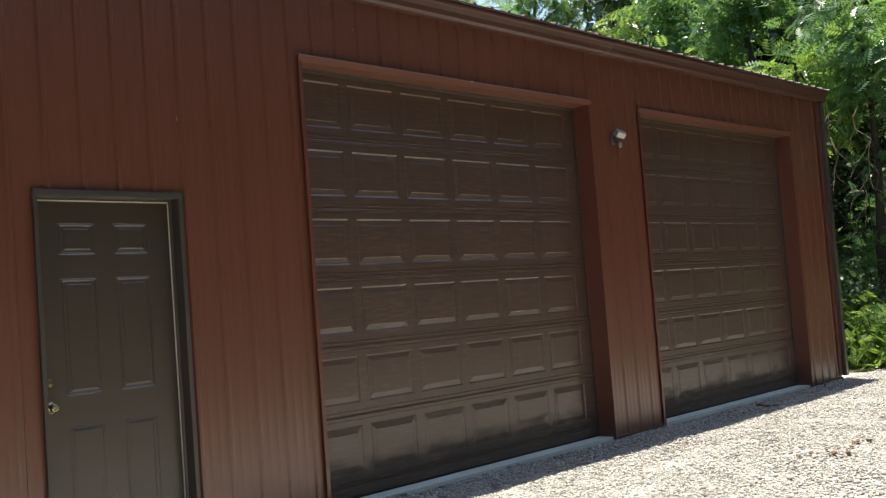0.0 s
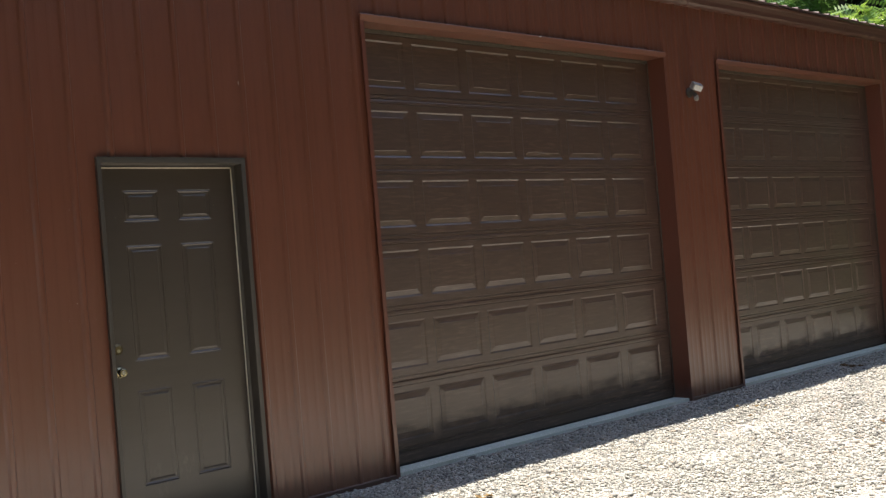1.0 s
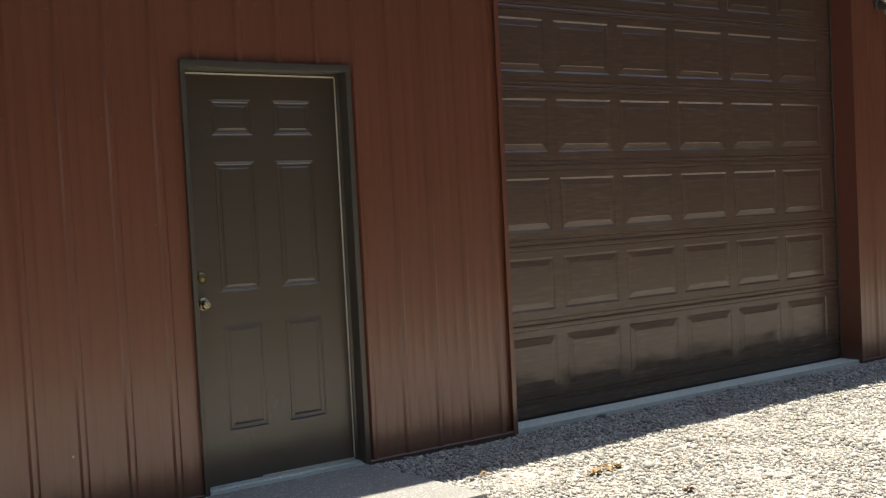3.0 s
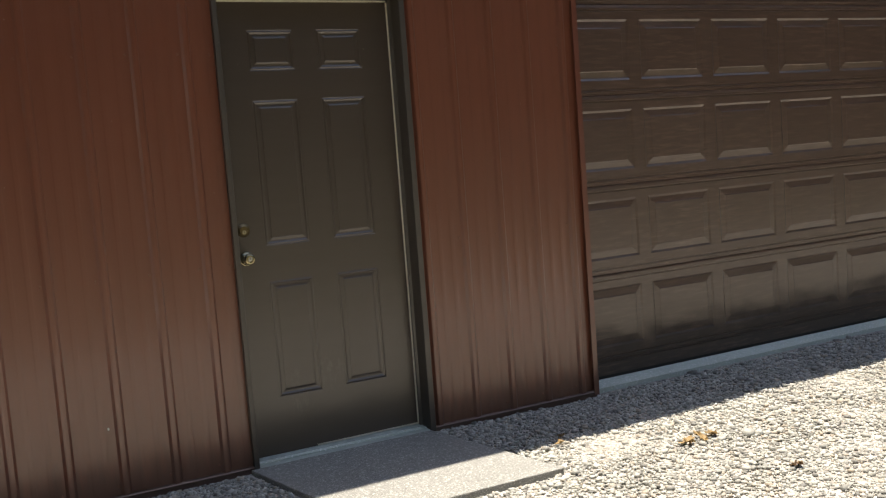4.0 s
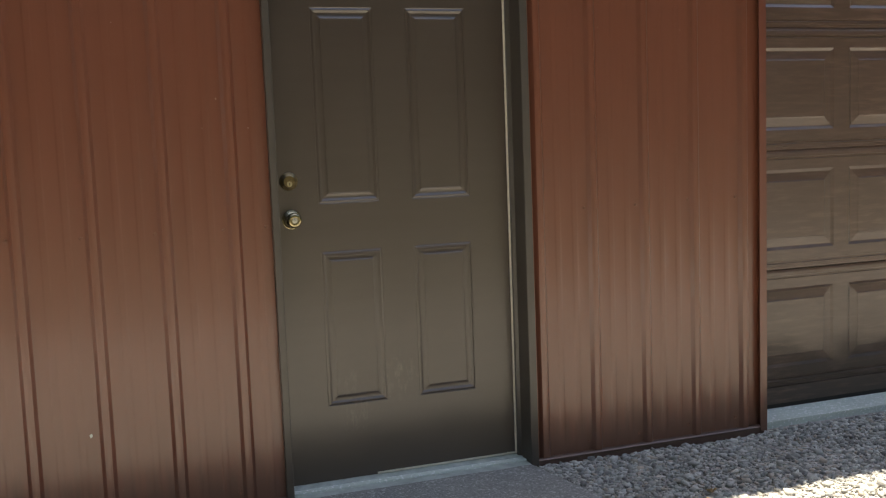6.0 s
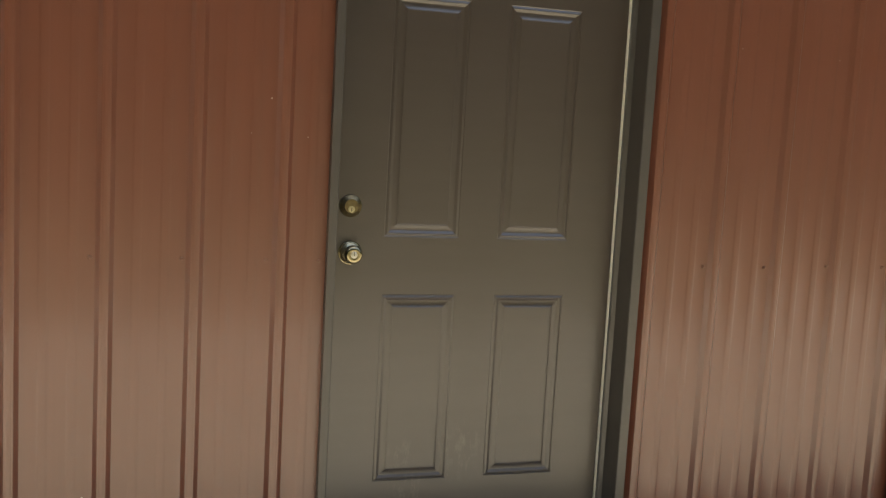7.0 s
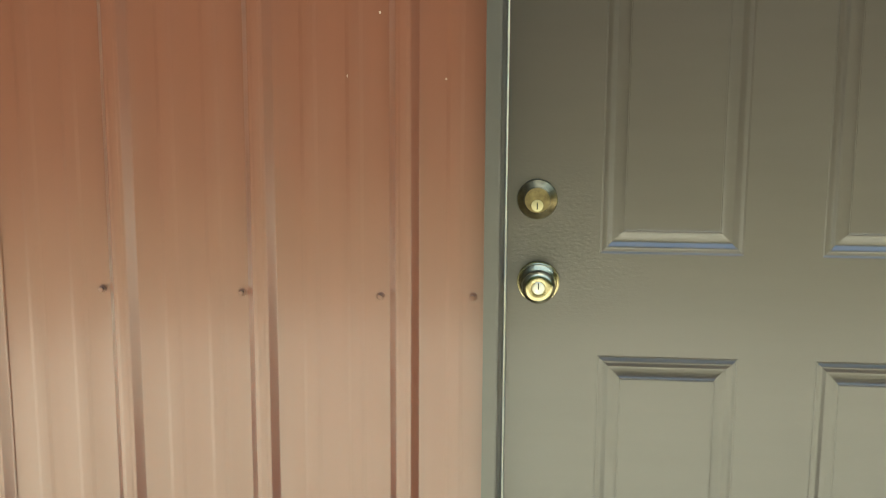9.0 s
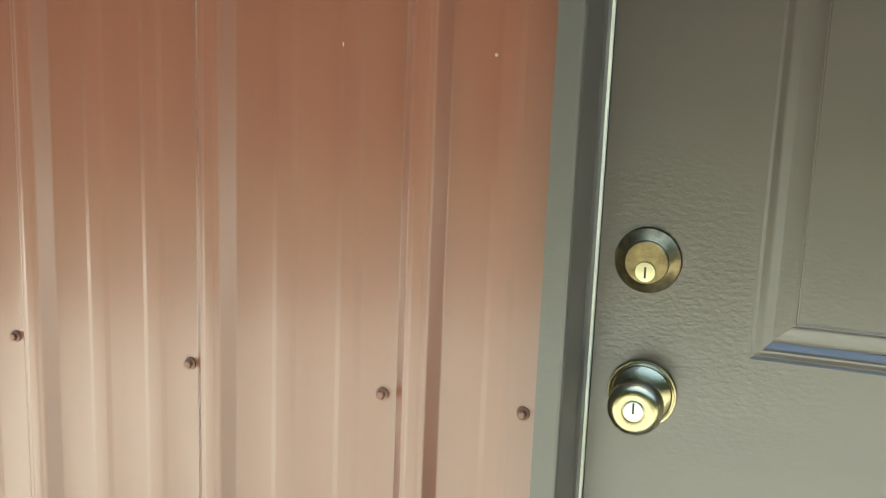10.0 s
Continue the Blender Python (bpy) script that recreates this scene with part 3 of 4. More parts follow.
def overhead_door(x0, x1, shift):
    mid = (x0 + x1) / 2 + shift
    w = 3.66
    d = thing("overhead_door", (mid, INSET, 0.092))
    tagged(d, "closed brown sectional overhead door with embossed raised panels", "garage door", "overhead doors")
    bm = bmesh.new()
    panels = []
    for c in range(COLS):
        cx = (c - (COLS - 1) / 2) * CP
        panels.append((cx - CW / 2, cx + CW / 2, 0.088, 0.438))
    panelled_face(bm, -w / 2, w / 2, 0.040, SECTION - 0.040, 0.0, panels, OVERHEAD_STEPS)
    # rolled joints with two fine ridges above and below
    for seq in ([(0.040, 0.0), (0.037, -0.0045), (0.030, -0.0045), (0.027, 0.0018), (0.019, 0.0018), (0.016, -0.002), (0.004, -0.002), (0.001, -0.006), (0.001, 0.04)],
                [(SECTION - 0.040, 0.0), (SECTION - 0.037, -0.0045), (SECTION - 0.030, -0.0045), (SECTION - 0.027, 0.0018), (SECTION - 0.012, 0.0018), (SECTION - 0.006, 0.0), (SECTION - 0.0005, -0.001), (SECTION - 0.0005, 0.04)]):
        sweep([(-b if b < 0.03 else b, a) for a, b in seq], -w / 2, w / 2, "x", bm, closed=False)
    bmesh.ops.remove_doubles(bm, verts=bm.verts, dist=1e-5)
    me = mesh_of("section", bm, GARAGE_PAINT)
    for k in range(6):
        s = new("section", me)
        s.parent = d
        s.location = (0, 0, k * SECTION)
    part("bottom_seal", box(-w / 2, w / 2, 0.004, 0.045, -0.099, -0.074, 0.004), RUBBER, d, "black rubber bottom seal")
    part("bottom_rail", box(-w / 2, w / 2, -0.002, 0.040, -0.076, 0.0005, 0.003), GARAGE_PAINT, d)
    part("top_cover", box(-w / 2, w / 2, 0.012, 0.045, 6 * SECTION, 6 * SECTION + 0.03), GARAGE_PAINT, d)
    return d


# ---- entry door ----
def entry_door():
    d = thing("entry_door", (0.0, 0.073, 0.0))
    tagged(d, "closed olive-brown six-panel steel entry door", "door", kind="structure")
    d.name = "door_1"
    bm = bmesh.new()
    LEAF = DOOR[1] - 0.036
    cols = ((0.186, 0.414), (0.536, 0.765))
    rows = ((0.282, 0.850), (1.020, 1.710), (1.848, 2.038))
    panels = [(a, b, c, e) for a, b in cols for c, e in rows]
    steps = eased([(0.0, 0.0), (0.0028, -0.0014), (0.0034, -0.0014), (0.0088, 0.0012), (0.0110, 0.0012), (0.0178, -0.0026), (0.0188, -0.0031), (0.0196, -0.0031), (0.0212, -0.0032), (0.0270, -0.0028), (0.0315, -0.0020), (0.0350, -0.0009), (0.0378, 0.0008), (0.0384, 0.0001), (0.0389, 0.0001), (0.0400, 0.0007), (0.0406, 0.0005)], 0.0008)
    panelled_face(bm, 0.036, LEAF, 0.006, 2.166, 0.0, panels, steps)
    sweep([(0.036, 0.0), (0.036, 0.044), (LEAF, 0.044), (LEAF, 0.0)], 0.006, 2.166, "z", bm, closed=False)
    for z in (0.006, 2.166):
        bm.faces.new([bm.verts.new(p) for p in ((0.036, 0, z), (LEAF, 0, z), (LEAF, 0.044, z), (0.036, 0.044, z))])
    bmesh.ops.remove_doubles(bm, verts=bm.verts, dist=1e-5)
    bm.normal_update()
    part("door_leaf", bm, DOOR_PAINT, d)
    # frame: two jambs and a head, each a folded profile with a stop
    jamb = [(0.0, -0.103), (0.0205, -0.103), (0.0230, -0.1020), (0.0245, -0.0995), (0.0250, -0.096), (0.0270, -0.030), (0.0295, -0.026), (0.0295, -0.004), (0.0280, 0.0), (0.0280, 0.06), (0.0, 0.06)]
    part("jamb", sweep([(x + DOOR[0], y) for x, y in jamb], -0.02, DOOR[2], "z"), FRAME_PAINT, d)
    wide = [(0.0, -0.103), (0.0255, -0.103), (0.0280, -0.1020), (0.0295, -0.0995), (0.0300, -0.096), (0.0350, -0.024), (0.0470, -0.019), (0.0490, -0.016), (0.0490, -0.004), (0.040, 0.0), (0.040, 0.06), (0.0, 0.06)]
    part("jamb", sweep([(DOOR[1] - x, y) for x, y in wide], -0.02, DOOR[2], "z"), FRAME_PAINT, d)
    part("frame_head", sweep([(y - 0.001, DOOR[2] - x * 1.52 + 0.001) for x, y in jamb], DOOR[0] + 0.001, DOOR[1] - 0.001), FRAME_PAINT, d)
    # cream weather strip in the gap
    part("weather_strip", box(0.0327, 0.0350, -0.0080, -0.001, 0.012, 2.166), STRIP, d, "cream foam weather strip")
    part("weather_strip", box(DOOR[1] - 0.0542, DOOR[1] - 0.0492, -0.0085, -0.001, 0.012, 2.166), STRIP, d, "cream foam weather strip")
    part("weather_strip", box(0.0352, DOOR[1] - 0.0532, -0.0080, -0.001, 2.1675, 2.1755), STRIP, d, "cream foam weather strip")
    part("door_sweep", box(0.36, LEAF - 0.005, -0.005, -0.0005, 0.007, 0.014, 0.001), STRIP, d, "thin pale door sweep")
    # sill
    part("threshold", sweep([(-0.110, -0.06), (-0.110, -0.016), (-0.105, -0.012), (-0.032, -0.008), (-0.026, 0.000), (0.0, 0.005), (0.05, 0.005), (0.05, -0.06)], 0.032, DOOR[1] - 0.032), ALUMINIUM, d, "dull aluminium threshold")
    # lock above, knob below
    bolt = part("deadbolt", lathe([(0.0, 0.0), (0.0325, 0.0), (0.0325, 0.003), (0.0316, 0.0055), (0.0298, 0.0070), (0.0215, 0.0130), (0.0210, 0.0165), (0.0200, 0.0172), (0.0, 0.0172)], 40, None, (0.0835, 0.0, 1.106)), OLD_BRASS, d, "tarnished brass deadbolt", True)
    part("key_cylinder", lathe([(0.0095, 0.0169), (0.0095, 0.0192), (0.0, 0.0195)], 24, None, (0.0835, 0.0, 1.0975)), CYLINDER, bolt, "pale brass key cylinder")
    part("keyhole", box(0.0825, 0.0845, -0.0199, -0.0187, 1.0915, 1.1025), BLACK, bolt)
    knob = part("door_knob", lathe([(0.0, 0.0), (0.0345, 0.0), (0.0345, 0.003), (0.0338, 0.0046), (0.0324, 0.0048), (0.0318, 0.0066), (0.0304, 0.0074), (0.0292, 0.0066), (0.0250, 0.0105), (0.0155, 0.0140), (0.0135, 0.0175), (0.0140, 0.0270), (0.0185, 0.0310), (0.0245, 0.0350), (0.0268, 0.0400), (0.0268, 0.0480), (0.0250, 0.0540), (0.0220, 0.0572), (0.0195, 0.0588), (0.0150, 0.0592), (0.0114, 0.0588), (0.0108, 0.0575), (0.0, 0.0575)], 40, None, (0.0875, 0.0, 0.971)), BRASS, d, "polished brass door knob", True)
    part("key_cylinder", lathe([(0.0098, 0.0570), (0.0098, 0.0596), (0.0090, 0.0602), (0.0, 0.0604)], 24, None, (0.0875, 0.0, 0.971)), PIN_STEEL, knob, "pale key cylinder")
    part("keyhole", box(0.0865, 0.0885, -0.0608, -0.0598, 0.9690, 0.9800), BLACK, knob)
    return d


for x0, x1 in BAYS:
    opening_trim(x0, x1)
overhead_door(*BAYS[0], -0.072)
overhead_door(*BAYS[1], -0.055)
entry_door()

# ---- stoop ----
bm = box(-0.020, 0.938, -0.980, -0.036, -0.11, -0.008, 0.006)
bmesh.ops.subdivide_edges(bm, edges=[e for e in bm.edges if e.calc_length() > 0.3], cuts=20, use_grid_fill=True)
for v in bm.verts:
    n = noise.noise(v.co * 14)
    v.co.z += 0.0015 * n
    if v.co.y < -0.965:
        v.co.y += 0.004 * n
    v.co.x += 0.17 * (-0.036 - v.co.y)   # it lies a little askew
stoop = part("stoop_slab", bm, STOOP)
tagged(stoop, "rough grey concrete stoop slab before the entry door", "stoop")

# ---- flood light on the pier ----
fl = thing("flood_light", (5.932, -0.02, 2.893))
fl.scale = (0.76, 0.76, 0.80)
tagged(fl, "small weathered outdoor security light on the pier", "lamp")
part("base_plate", lathe([(0.0, 0.0), (0.062, 0.0), (0.062, 0.012), (0.05, 0.022), (0.0, 0.026)], 24), LAMP_DARK, fl, smooth=True)
bm = bmesh.new()
tube(bm, [(0, -0.02, 0.0), (0.0, -0.06, 0.01), (0.01, -0.09, 0.03)], [0.016, 0.015, 0.015], 10)
part("arm", bm, LAMP_DARK, fl)
bm = box(-0.07, 0.07, -0.045, 0.045, -0.045, 0.04, 0.012)
bmesh.ops.transform(bm, matrix=pose(0.015, -0.11, 0.06, 35, 15, -20), verts=bm.verts)
part("lamp_head", bm, LAMP_WHITE, fl, "white ribbed lamp head")
bm = box(-0.055, 0.055, -0.052, -0.044, -0.033, 0.028, 0.003)
bmesh.ops.transform(bm, matrix=pose(0.015, -0.11, 0.06, 35, 15, -20), verts=bm.verts)
part("lens", bm, GLASS_CLEAR, fl)
bm = bmesh.new()
bmesh.ops.create_uvsphere(bm, u_segments=16, v_segments=10, radius=0.032)
bmesh.ops.transform(bm, matrix=pose(0.02, -0.09, -0.075) @ Matrix.Diagonal((1, 1, 1.25, 1)), verts=bm.verts)
part("sensor", bm, LAMP_WHITE, fl, "white sensor eye", True)
bm = bmesh.new()
tube(bm, [(0.005, -0.05, -0.01), (0.012, -0.075, -0.03), (0.018, -0.088, -0.06)], [0.024, 0.026, 0.026], 12)
part("sensor_neck", bm, LAMP_DARK, fl)

# ---- cladding screws ----
bm = bmesh.new()
lathe([(0.0070, 0.0), (0.0070, 0.0012), (0.0046, 0.0020)], 12, bm)
lathe([(0.0042, 0.0018), (0.0042, 0.0058), (0.0034, 0.0064), (0.0, 0.0064)], 6, bm)
screw_mesh = mesh_of("cladding_screw", bm, SCREW)
rng = random.Random(5)
for z in (0.042, 0.957, 1.925, 2.85, 3.60):
    for rib in RIBS:
        x = rib - 0.036 + rng.uniform(-0.006, 0.006)
        if not LEFT + 0.1 < x < RIGHT - 0.1 or (opening_top(x) or 0) > z - 0.02 or any(abs(x - e) < 0.03 for e in cuts):
            continue
        s = new("cladding_screw", screw_mesh)
        s.parent = wall_south
        s.location = (x, -0.0005, z + rng.uniform(-0.006, 0.006))
for x, z in ((-0.015, 0.958), (-0.018, 1.92), (0.984, 0.101), (0.982, 0.962)):
    s = new("cladding_screw", screw_mesh)
    s.parent = wall_south
    s.location = (x, -0.0005, z)
# a dent knocked into the sheet beside the overhead door
bm = bmesh.new()
lathe([(0.012, -0.001), (0.010, 0.002), (0.006, 0.0035), (0.0, 0.004)], 14, bm, (1.940, 0, 0.925))
d = part("dent", bm, RED_STEEL, wall_south, "small dented bulge in the sheet", True)


# bare spots where the paint was knocked off
def paint_chip(x, y, z, w, h, seed, parent):
    g = random.Random(seed)
    bm = bmesh.new()
    ring = [bm.verts.new((x + w * g.uniform(0.6, 1.0) * math.cos(a), y, z + h * g.uniform(0.5, 1.0) * math.sin(a))) for a in [0.7 * i for i in range(9)]]
    face = bm.faces.new(ring)
    out = bmesh.ops.extrude_face_region(bm, geom=[face])
    bmesh.ops.translate(bm, vec=(0, 0.0006, 0), verts=[v for v in out["geom"] if isinstance(v, bmesh.types.BMVert)])
    part("paint_chip", bm, CHIP, parent, "pale bare spot in the paint")


for i, (x, y, z, w, h) in enumerate(((0.987, -0.0012, 2.711, 0.006, 0.018), (2.54, -0.0012, 3.556, 0.008, 0.020), (2.56, -0.0012, 3.52, 0.005, 0.010), (2.84, -0.0012, 3.69, 0.010, 0.016), (-0.629, -0.0012, 0.304, 0.006, 0.010), (1.256, -0.0012, 0.358, 0.006, 0.010), (3.85, -0.0405, 3.252, 0.020, 0.008), (-0.21, -0.0012, 1.30, 0.0025, 0.003), (-0.16, -0.0012, 1.395, 0.002, 0.003))):
    paint_chip(x, y, z, w, h, 200 + i, wall_south)

# ---- gravel ----
def gravel(count, region, size, seed, depth, coarse=False):
    """Loose stones: chipped, sharp-edged blocks strewn over the ground."""
    g = np.random.default_rng(seed)
    x0, x1, y0, y1 = region
    ico = np.array([(i, j, k) for k in (-1, 1) for j in (-1, 1) for i in (-1, 1)]) * 0.72
    tri = np.array([(0, 3, 1), (0, 2, 3), (4, 5, 7), (4, 7, 6), (0, 1, 5), (0, 5, 4), (2, 7, 3), (2, 6, 7), (0, 4, 6), (0, 6, 2), (1, 7, 5), (1, 3, 7)])
    x = g.uniform(x0, x1, count)
    y = y1 - (y1 - y0) * g.uniform(0, 1, count) ** depth
    if coarse:
        ico = np.array([(1, 0, 0), (-1, 0, 0), (0, 1, 0), (0, -1, 0), (0, 0, 1), (0, 0, -1)]) * 1.15
        tri = np.array([(0, 2, 4), (2, 1, 4), (1, 3, 4), (3, 0, 4), (2, 0, 5), (1, 2, 5), (3, 1, 5), (0, 3, 5)])
    c = len(ico)
    keep = ~((x > -0.035 - 0.17 * y) & (x < 0.955 - 0.17 * y) & (y > -0.99)) & ~((y > -0.03))
    # stones thin out where the drive ends
    keep &= g.uniform(0, 1, count) > np.clip(np.maximum((-y - 3.2) / 1.5, (-x - 2.4) / 1.5), 0, 1)
    x, y = x[keep], y[keep]
    n = len(x)
    r = size * g.lognormal(0, 0.32, n)
    shape = ico[None] * (1 + g.uniform(-0.34, 0.24, (n, c, 3))) * np.stack([r * g.uniform(0.8, 1.35, n), r * g.uniform(0.7, 1.1, n), r * g.uniform(0.45, 0.8, n)], -1)[:, None]
    a = g.uniform(0, 2 * np.pi, n)
    t = g.normal(0, 0.5, n)
    ca, sa, ct, st = np.cos(a), np.sin(a), np.cos(t), np.sin(t)
    X, Y, Z = shape[..., 0], shape[..., 1], shape[..., 2]
    Y, Z = Y * ct[:, None] - Z * st[:, None], Y * st[:, None] + Z * ct[:, None]
    X, Y = X * ca[:, None] - Y * sa[:, None], X * sa[:, None] + Y * ca[:, None]
    z = np.array([ground_height(u, v) for u, v in zip(x, y)]) + r * g.uniform(0.05, 0.45, n)
    v = np.stack([X + x[:, None], Y + y[:, None], Z + z[:, None]], -1).reshape(-1, 3)
    f = (tri[None] + c * np.arange(n)[:, None, None]).reshape(-1, 3)
    return v, f


def big_mesh(name, v, f, mat, side=3):
    me = bpy.data.meshes.new(name)
    me.vertices.add(len(v))
    me.vertices.foreach_set("co", np.ascontiguousarray(v, dtype=np.float32).ravel())
    me.loops.add(f.size)
    me.loops.foreach_set("vertex_index", np.ascontiguousarray(f, dtype=np.int32).ravel())
    me.polygons.add(len(f))
    me.polygons.foreach_set("loop_start", np.arange(0, f.size, side, dtype=np.int32))
    me.update(calc_edges=True)
    me.validate()
    me.materials.append(mat)
    return me


sets = [gravel(44000, (-1.6, 4.2, -2.7, -0.03), 0.0088, 1, 1.3), gravel(32000, (-1.6, 4.2, -2.9, -0.03), 0.0075, 6, 1.2, True), gravel(72000, (4.2, 13.0, -3.8, -0.03), 0.0098, 2, 1.15, True), gravel(6000, (-4.0, 8.0, -5.2, -2.6), 0.017, 3, 1.0, True)]
vs, fs, base = [], [], 0
for v, f in sets:
    vs.append(v)
    fs.append(f + base)
    base += len(v)
stones = new("gravel", big_mesh("gravel", np.concatenate(vs), np.concatenate(fs), GRAVEL))
tagged(stones, "loose pale grey crushed limestone gravel on the drive", "gravel", kind="stuff")


# ---- fallen leaves ----
def fallen_leaf(x, y, size, mat, seed):
    g = random.Random(seed)
    bm = bmesh.new()
    pts = []
    for i in range(14):
        a = 2 * math.pi * i / 14
        r = size * (0.55 + 0.45 * abs(math.cos(a * 1.5))) * g.uniform(0.8, 1.1)
        pts.append(bm.verts.new((r * math.cos(a), 0.6 * r * math.sin(a), 0.012 + g.uniform(-0.004, 0.012))))
    c = bm.verts.new((0, 0, 0.004))
    for i in range(14):
        bm.faces.new((pts[i], pts[(i + 1) % 14], c))
    ob = part("dry_leaf", bm, mat)
    sol = ob.modifiers.new("thick", "SOLIDIFY")
    sol.thickness = 0.001
    ob.matrix_world = pose(x, y, ground_height(x, y) + 0.012, g.uniform(-12, 12), g.uniform(-12, 12), g.uniform(0, 360))
    tagged(ob, "dry curled orange-brown leaf lying on gravel", "leaf", "fallen leaves")


k = 0
g5 = random.Random(11)
for cx, cy, n, spread, size, mat in ((1.85, -1.03, 5, 0.06, 0.042, DRY_LEAF), (5.57, -2.20, 8, 0.16, 0.05, DRY_BROWN), (5.35, -2.05, 4, 0.10, 0.035, DRY_BROWN), (5.26, -0.83, 4, 0.2, 0.03, DRY_LEAF), (7.99, -0.36, 7, 0.20, 0.05, DRY_BROWN), (1.35, -0.62, 2, 0.12, 0.025, DRY_LEAF), (1.90, -1.58, 2, 0.06, 0.03, DRY_BROWN)):
    for i in range(n):
        fallen_leaf(cx + g5.gauss(0, spread), cy + g5.gauss(0, spread * 0.5), size * g5.uniform(0.6, 1.2), mat, k)
        k += 1


# ---- woods ----
def frond_template(pairs, length, leaflet):
    """A compound leaf: pairs of pointed leaflets along a drooping stalk, and one at its end."""
    v = []
    for i in range(pairs + 1):
        s = 0.15 + 0.85 * i / pairs
        c = np.array((s * length, 0.0, -0.22 * length * s * s))
        size = leaflet * (0.75 + 0.5 * math.sin(math.pi * min(1, s)))
        for side in ((1, -1) if i < pairs else (0,)):
            d = np.array((0.45, side * 0.9, -0.12)) if side else np.array((1.0, 0, -0.3))
            d = d / np.linalg.norm(d)
            w = np.cross(d, (0, 0, 1.0))
            w = w / np.linalg.norm(w)
            v += [c, c + d * size * 0.45 + w * size * 0.17, c + d * size, c + d * size * 0.45 - w * size * 0.17 - np.array((0, 0, size * 0.06))]
    return np.array(v)


def simple_template(leaflet):
    """A spray of broad simple leaves."""
    g = np.random.default_rng(3)
    v = []
    for i in range(7):
        c = g.normal(0, leaflet * 0.8, 3)
        d = g.normal(0, 1, 3) * (1, 1, 0.5) + (0, 0, -0.4)
        d = d / np.linalg.norm(d)
        w = np.cross(d, g.normal(0, 1, 3))
        w = w / np.linalg.norm(w)
        v += [c, c + d * leaflet * 0.5 + w * leaflet * 0.33, c + d * leaflet, c + d * leaflet * 0.5 - w * leaflet * 0.33]
    return np.array(v)


def foliage(template, centers, spread, per, seed, smin=0.7, smax=1.3):
    g = np.random.default_rng(seed)
    n = len(centers) * per
    p = np.repeat(np.asarray(centers, float), per, axis=0) + g.normal(0, 1, (n, 3)) * np.asarray(spread)
    yaw, tilt, roll, s = g.uniform(0, 2 * np.pi, n), g.normal(0.25, 0.7, n), g.normal(0, 0.75, n), g.uniform(smin, smax, n)
    T = template[None] * s[:, None, None]
    X, Y, Z = T[..., 0], T[..., 1], T[..., 2]
    c, q = np.cos(roll)[:, None], np.sin(roll)[:, None]
    Y, Z = Y * c - Z * q, Y * q + Z * c
    c, q = np.cos(tilt)[:, None], np.sin(tilt)[:, None]
    X, Z = X * c + Z * q, -X * q + Z * c
    c, q = np.cos(yaw)[:, None], np.sin(yaw)[:, None]
    X, Y = X * c - Y * q, X * q + Y * c
    v = (np.stack([X, Y, Z], -1) + p[:, None]).reshape(-1, 3)
    return v, np.arange(len(v)).reshape(-1, 4)


LOCUST = frond_template(6, 0.31, 0.095)
MAPLE = simple_template(0.10)
BROAD = simple_template(0.24)


def tree(x, y, height, crown_from, radius, template, mat, clumps, per, seed, name="tree", label="tall leafy tree with layered green crown"):
    g = random.Random(seed)
    t = thing(name, (x, y, -0.1))
    tagged(t, label, "tree", "woods round the shop")
    lean = (g.uniform(-0.6, 0.6), g.uniform(-0.6, 0.6))
    bm = bmesh.new()
    path = [(lean[0] * s * s + 0.12 * math.sin(5 * s + seed), lean[1] * s * s + 0.12 * math.cos(4 * s + seed), height * 0.93 * s) for s in [i / 9 for i in range(10)]]
    r0 = 0.013 * height + 0.03
    tube(bm, path, [r0 * (1.25 if i == 0 else 1.0) * (1 - 0.09 * i) for i in range(10)], 10)
    centers = []
    limbs = max(7, clumps // 6)
    for i in range(limbs):
        s = crown_from / height + (0.97 - crown_from / height) * (i + g.random()) / limbs
        a = 2.4 * i + g.uniform(-0.5, 0.5)
        k = min(8, int(s * 9))
        b = Vector(path[k]).lerp(Vector(path[k + 1]), s * 9 - k)
        reach = radius * (1.05 - 0.85 * (s - crown_from / height) / (1 - crown_from / height)) * g.uniform(0.75, 1.1)
        lift = g.uniform(-0.05, 0.5) * reach
        pts = [b, b + Vector((math.cos(a) * reach * 0.5, math.sin(a) * reach * 0.5, lift * 0.6 + 0.1)), b + Vector((math.cos(a + 0.2) * reach, math.sin(a + 0.2) * reach, lift - 0.15 * reach))]
        tube(bm, pts, [r0 * 0.35 * (1.1 - s * 0.6), r0 * 0.2, 0.012], 6)
        for j in range(max(2, clumps // limbs)):
            f = 0.35 + 0.7 * g.random()
            q = pts[1].lerp(pts[2], max(0, 2 * f - 1)) if f > 0.5 else pts[0].lerp(pts[1], 2 * f)
            centers.append(q + Vector((g.gauss(0, 0.28), g.gauss(0, 0.28), g.gauss(0.05, 0.25))) * radius * 0.33)
    part("trunk", bm, BARK, t, smooth=True)
    v, f = foliage(template, [tuple(c) for c in centers], (0.30, 0.30, 0.14), per, seed)
    crown = new("crown", big_mesh("crown", v, f, mat, 4))
    crown.parent = t
    return t


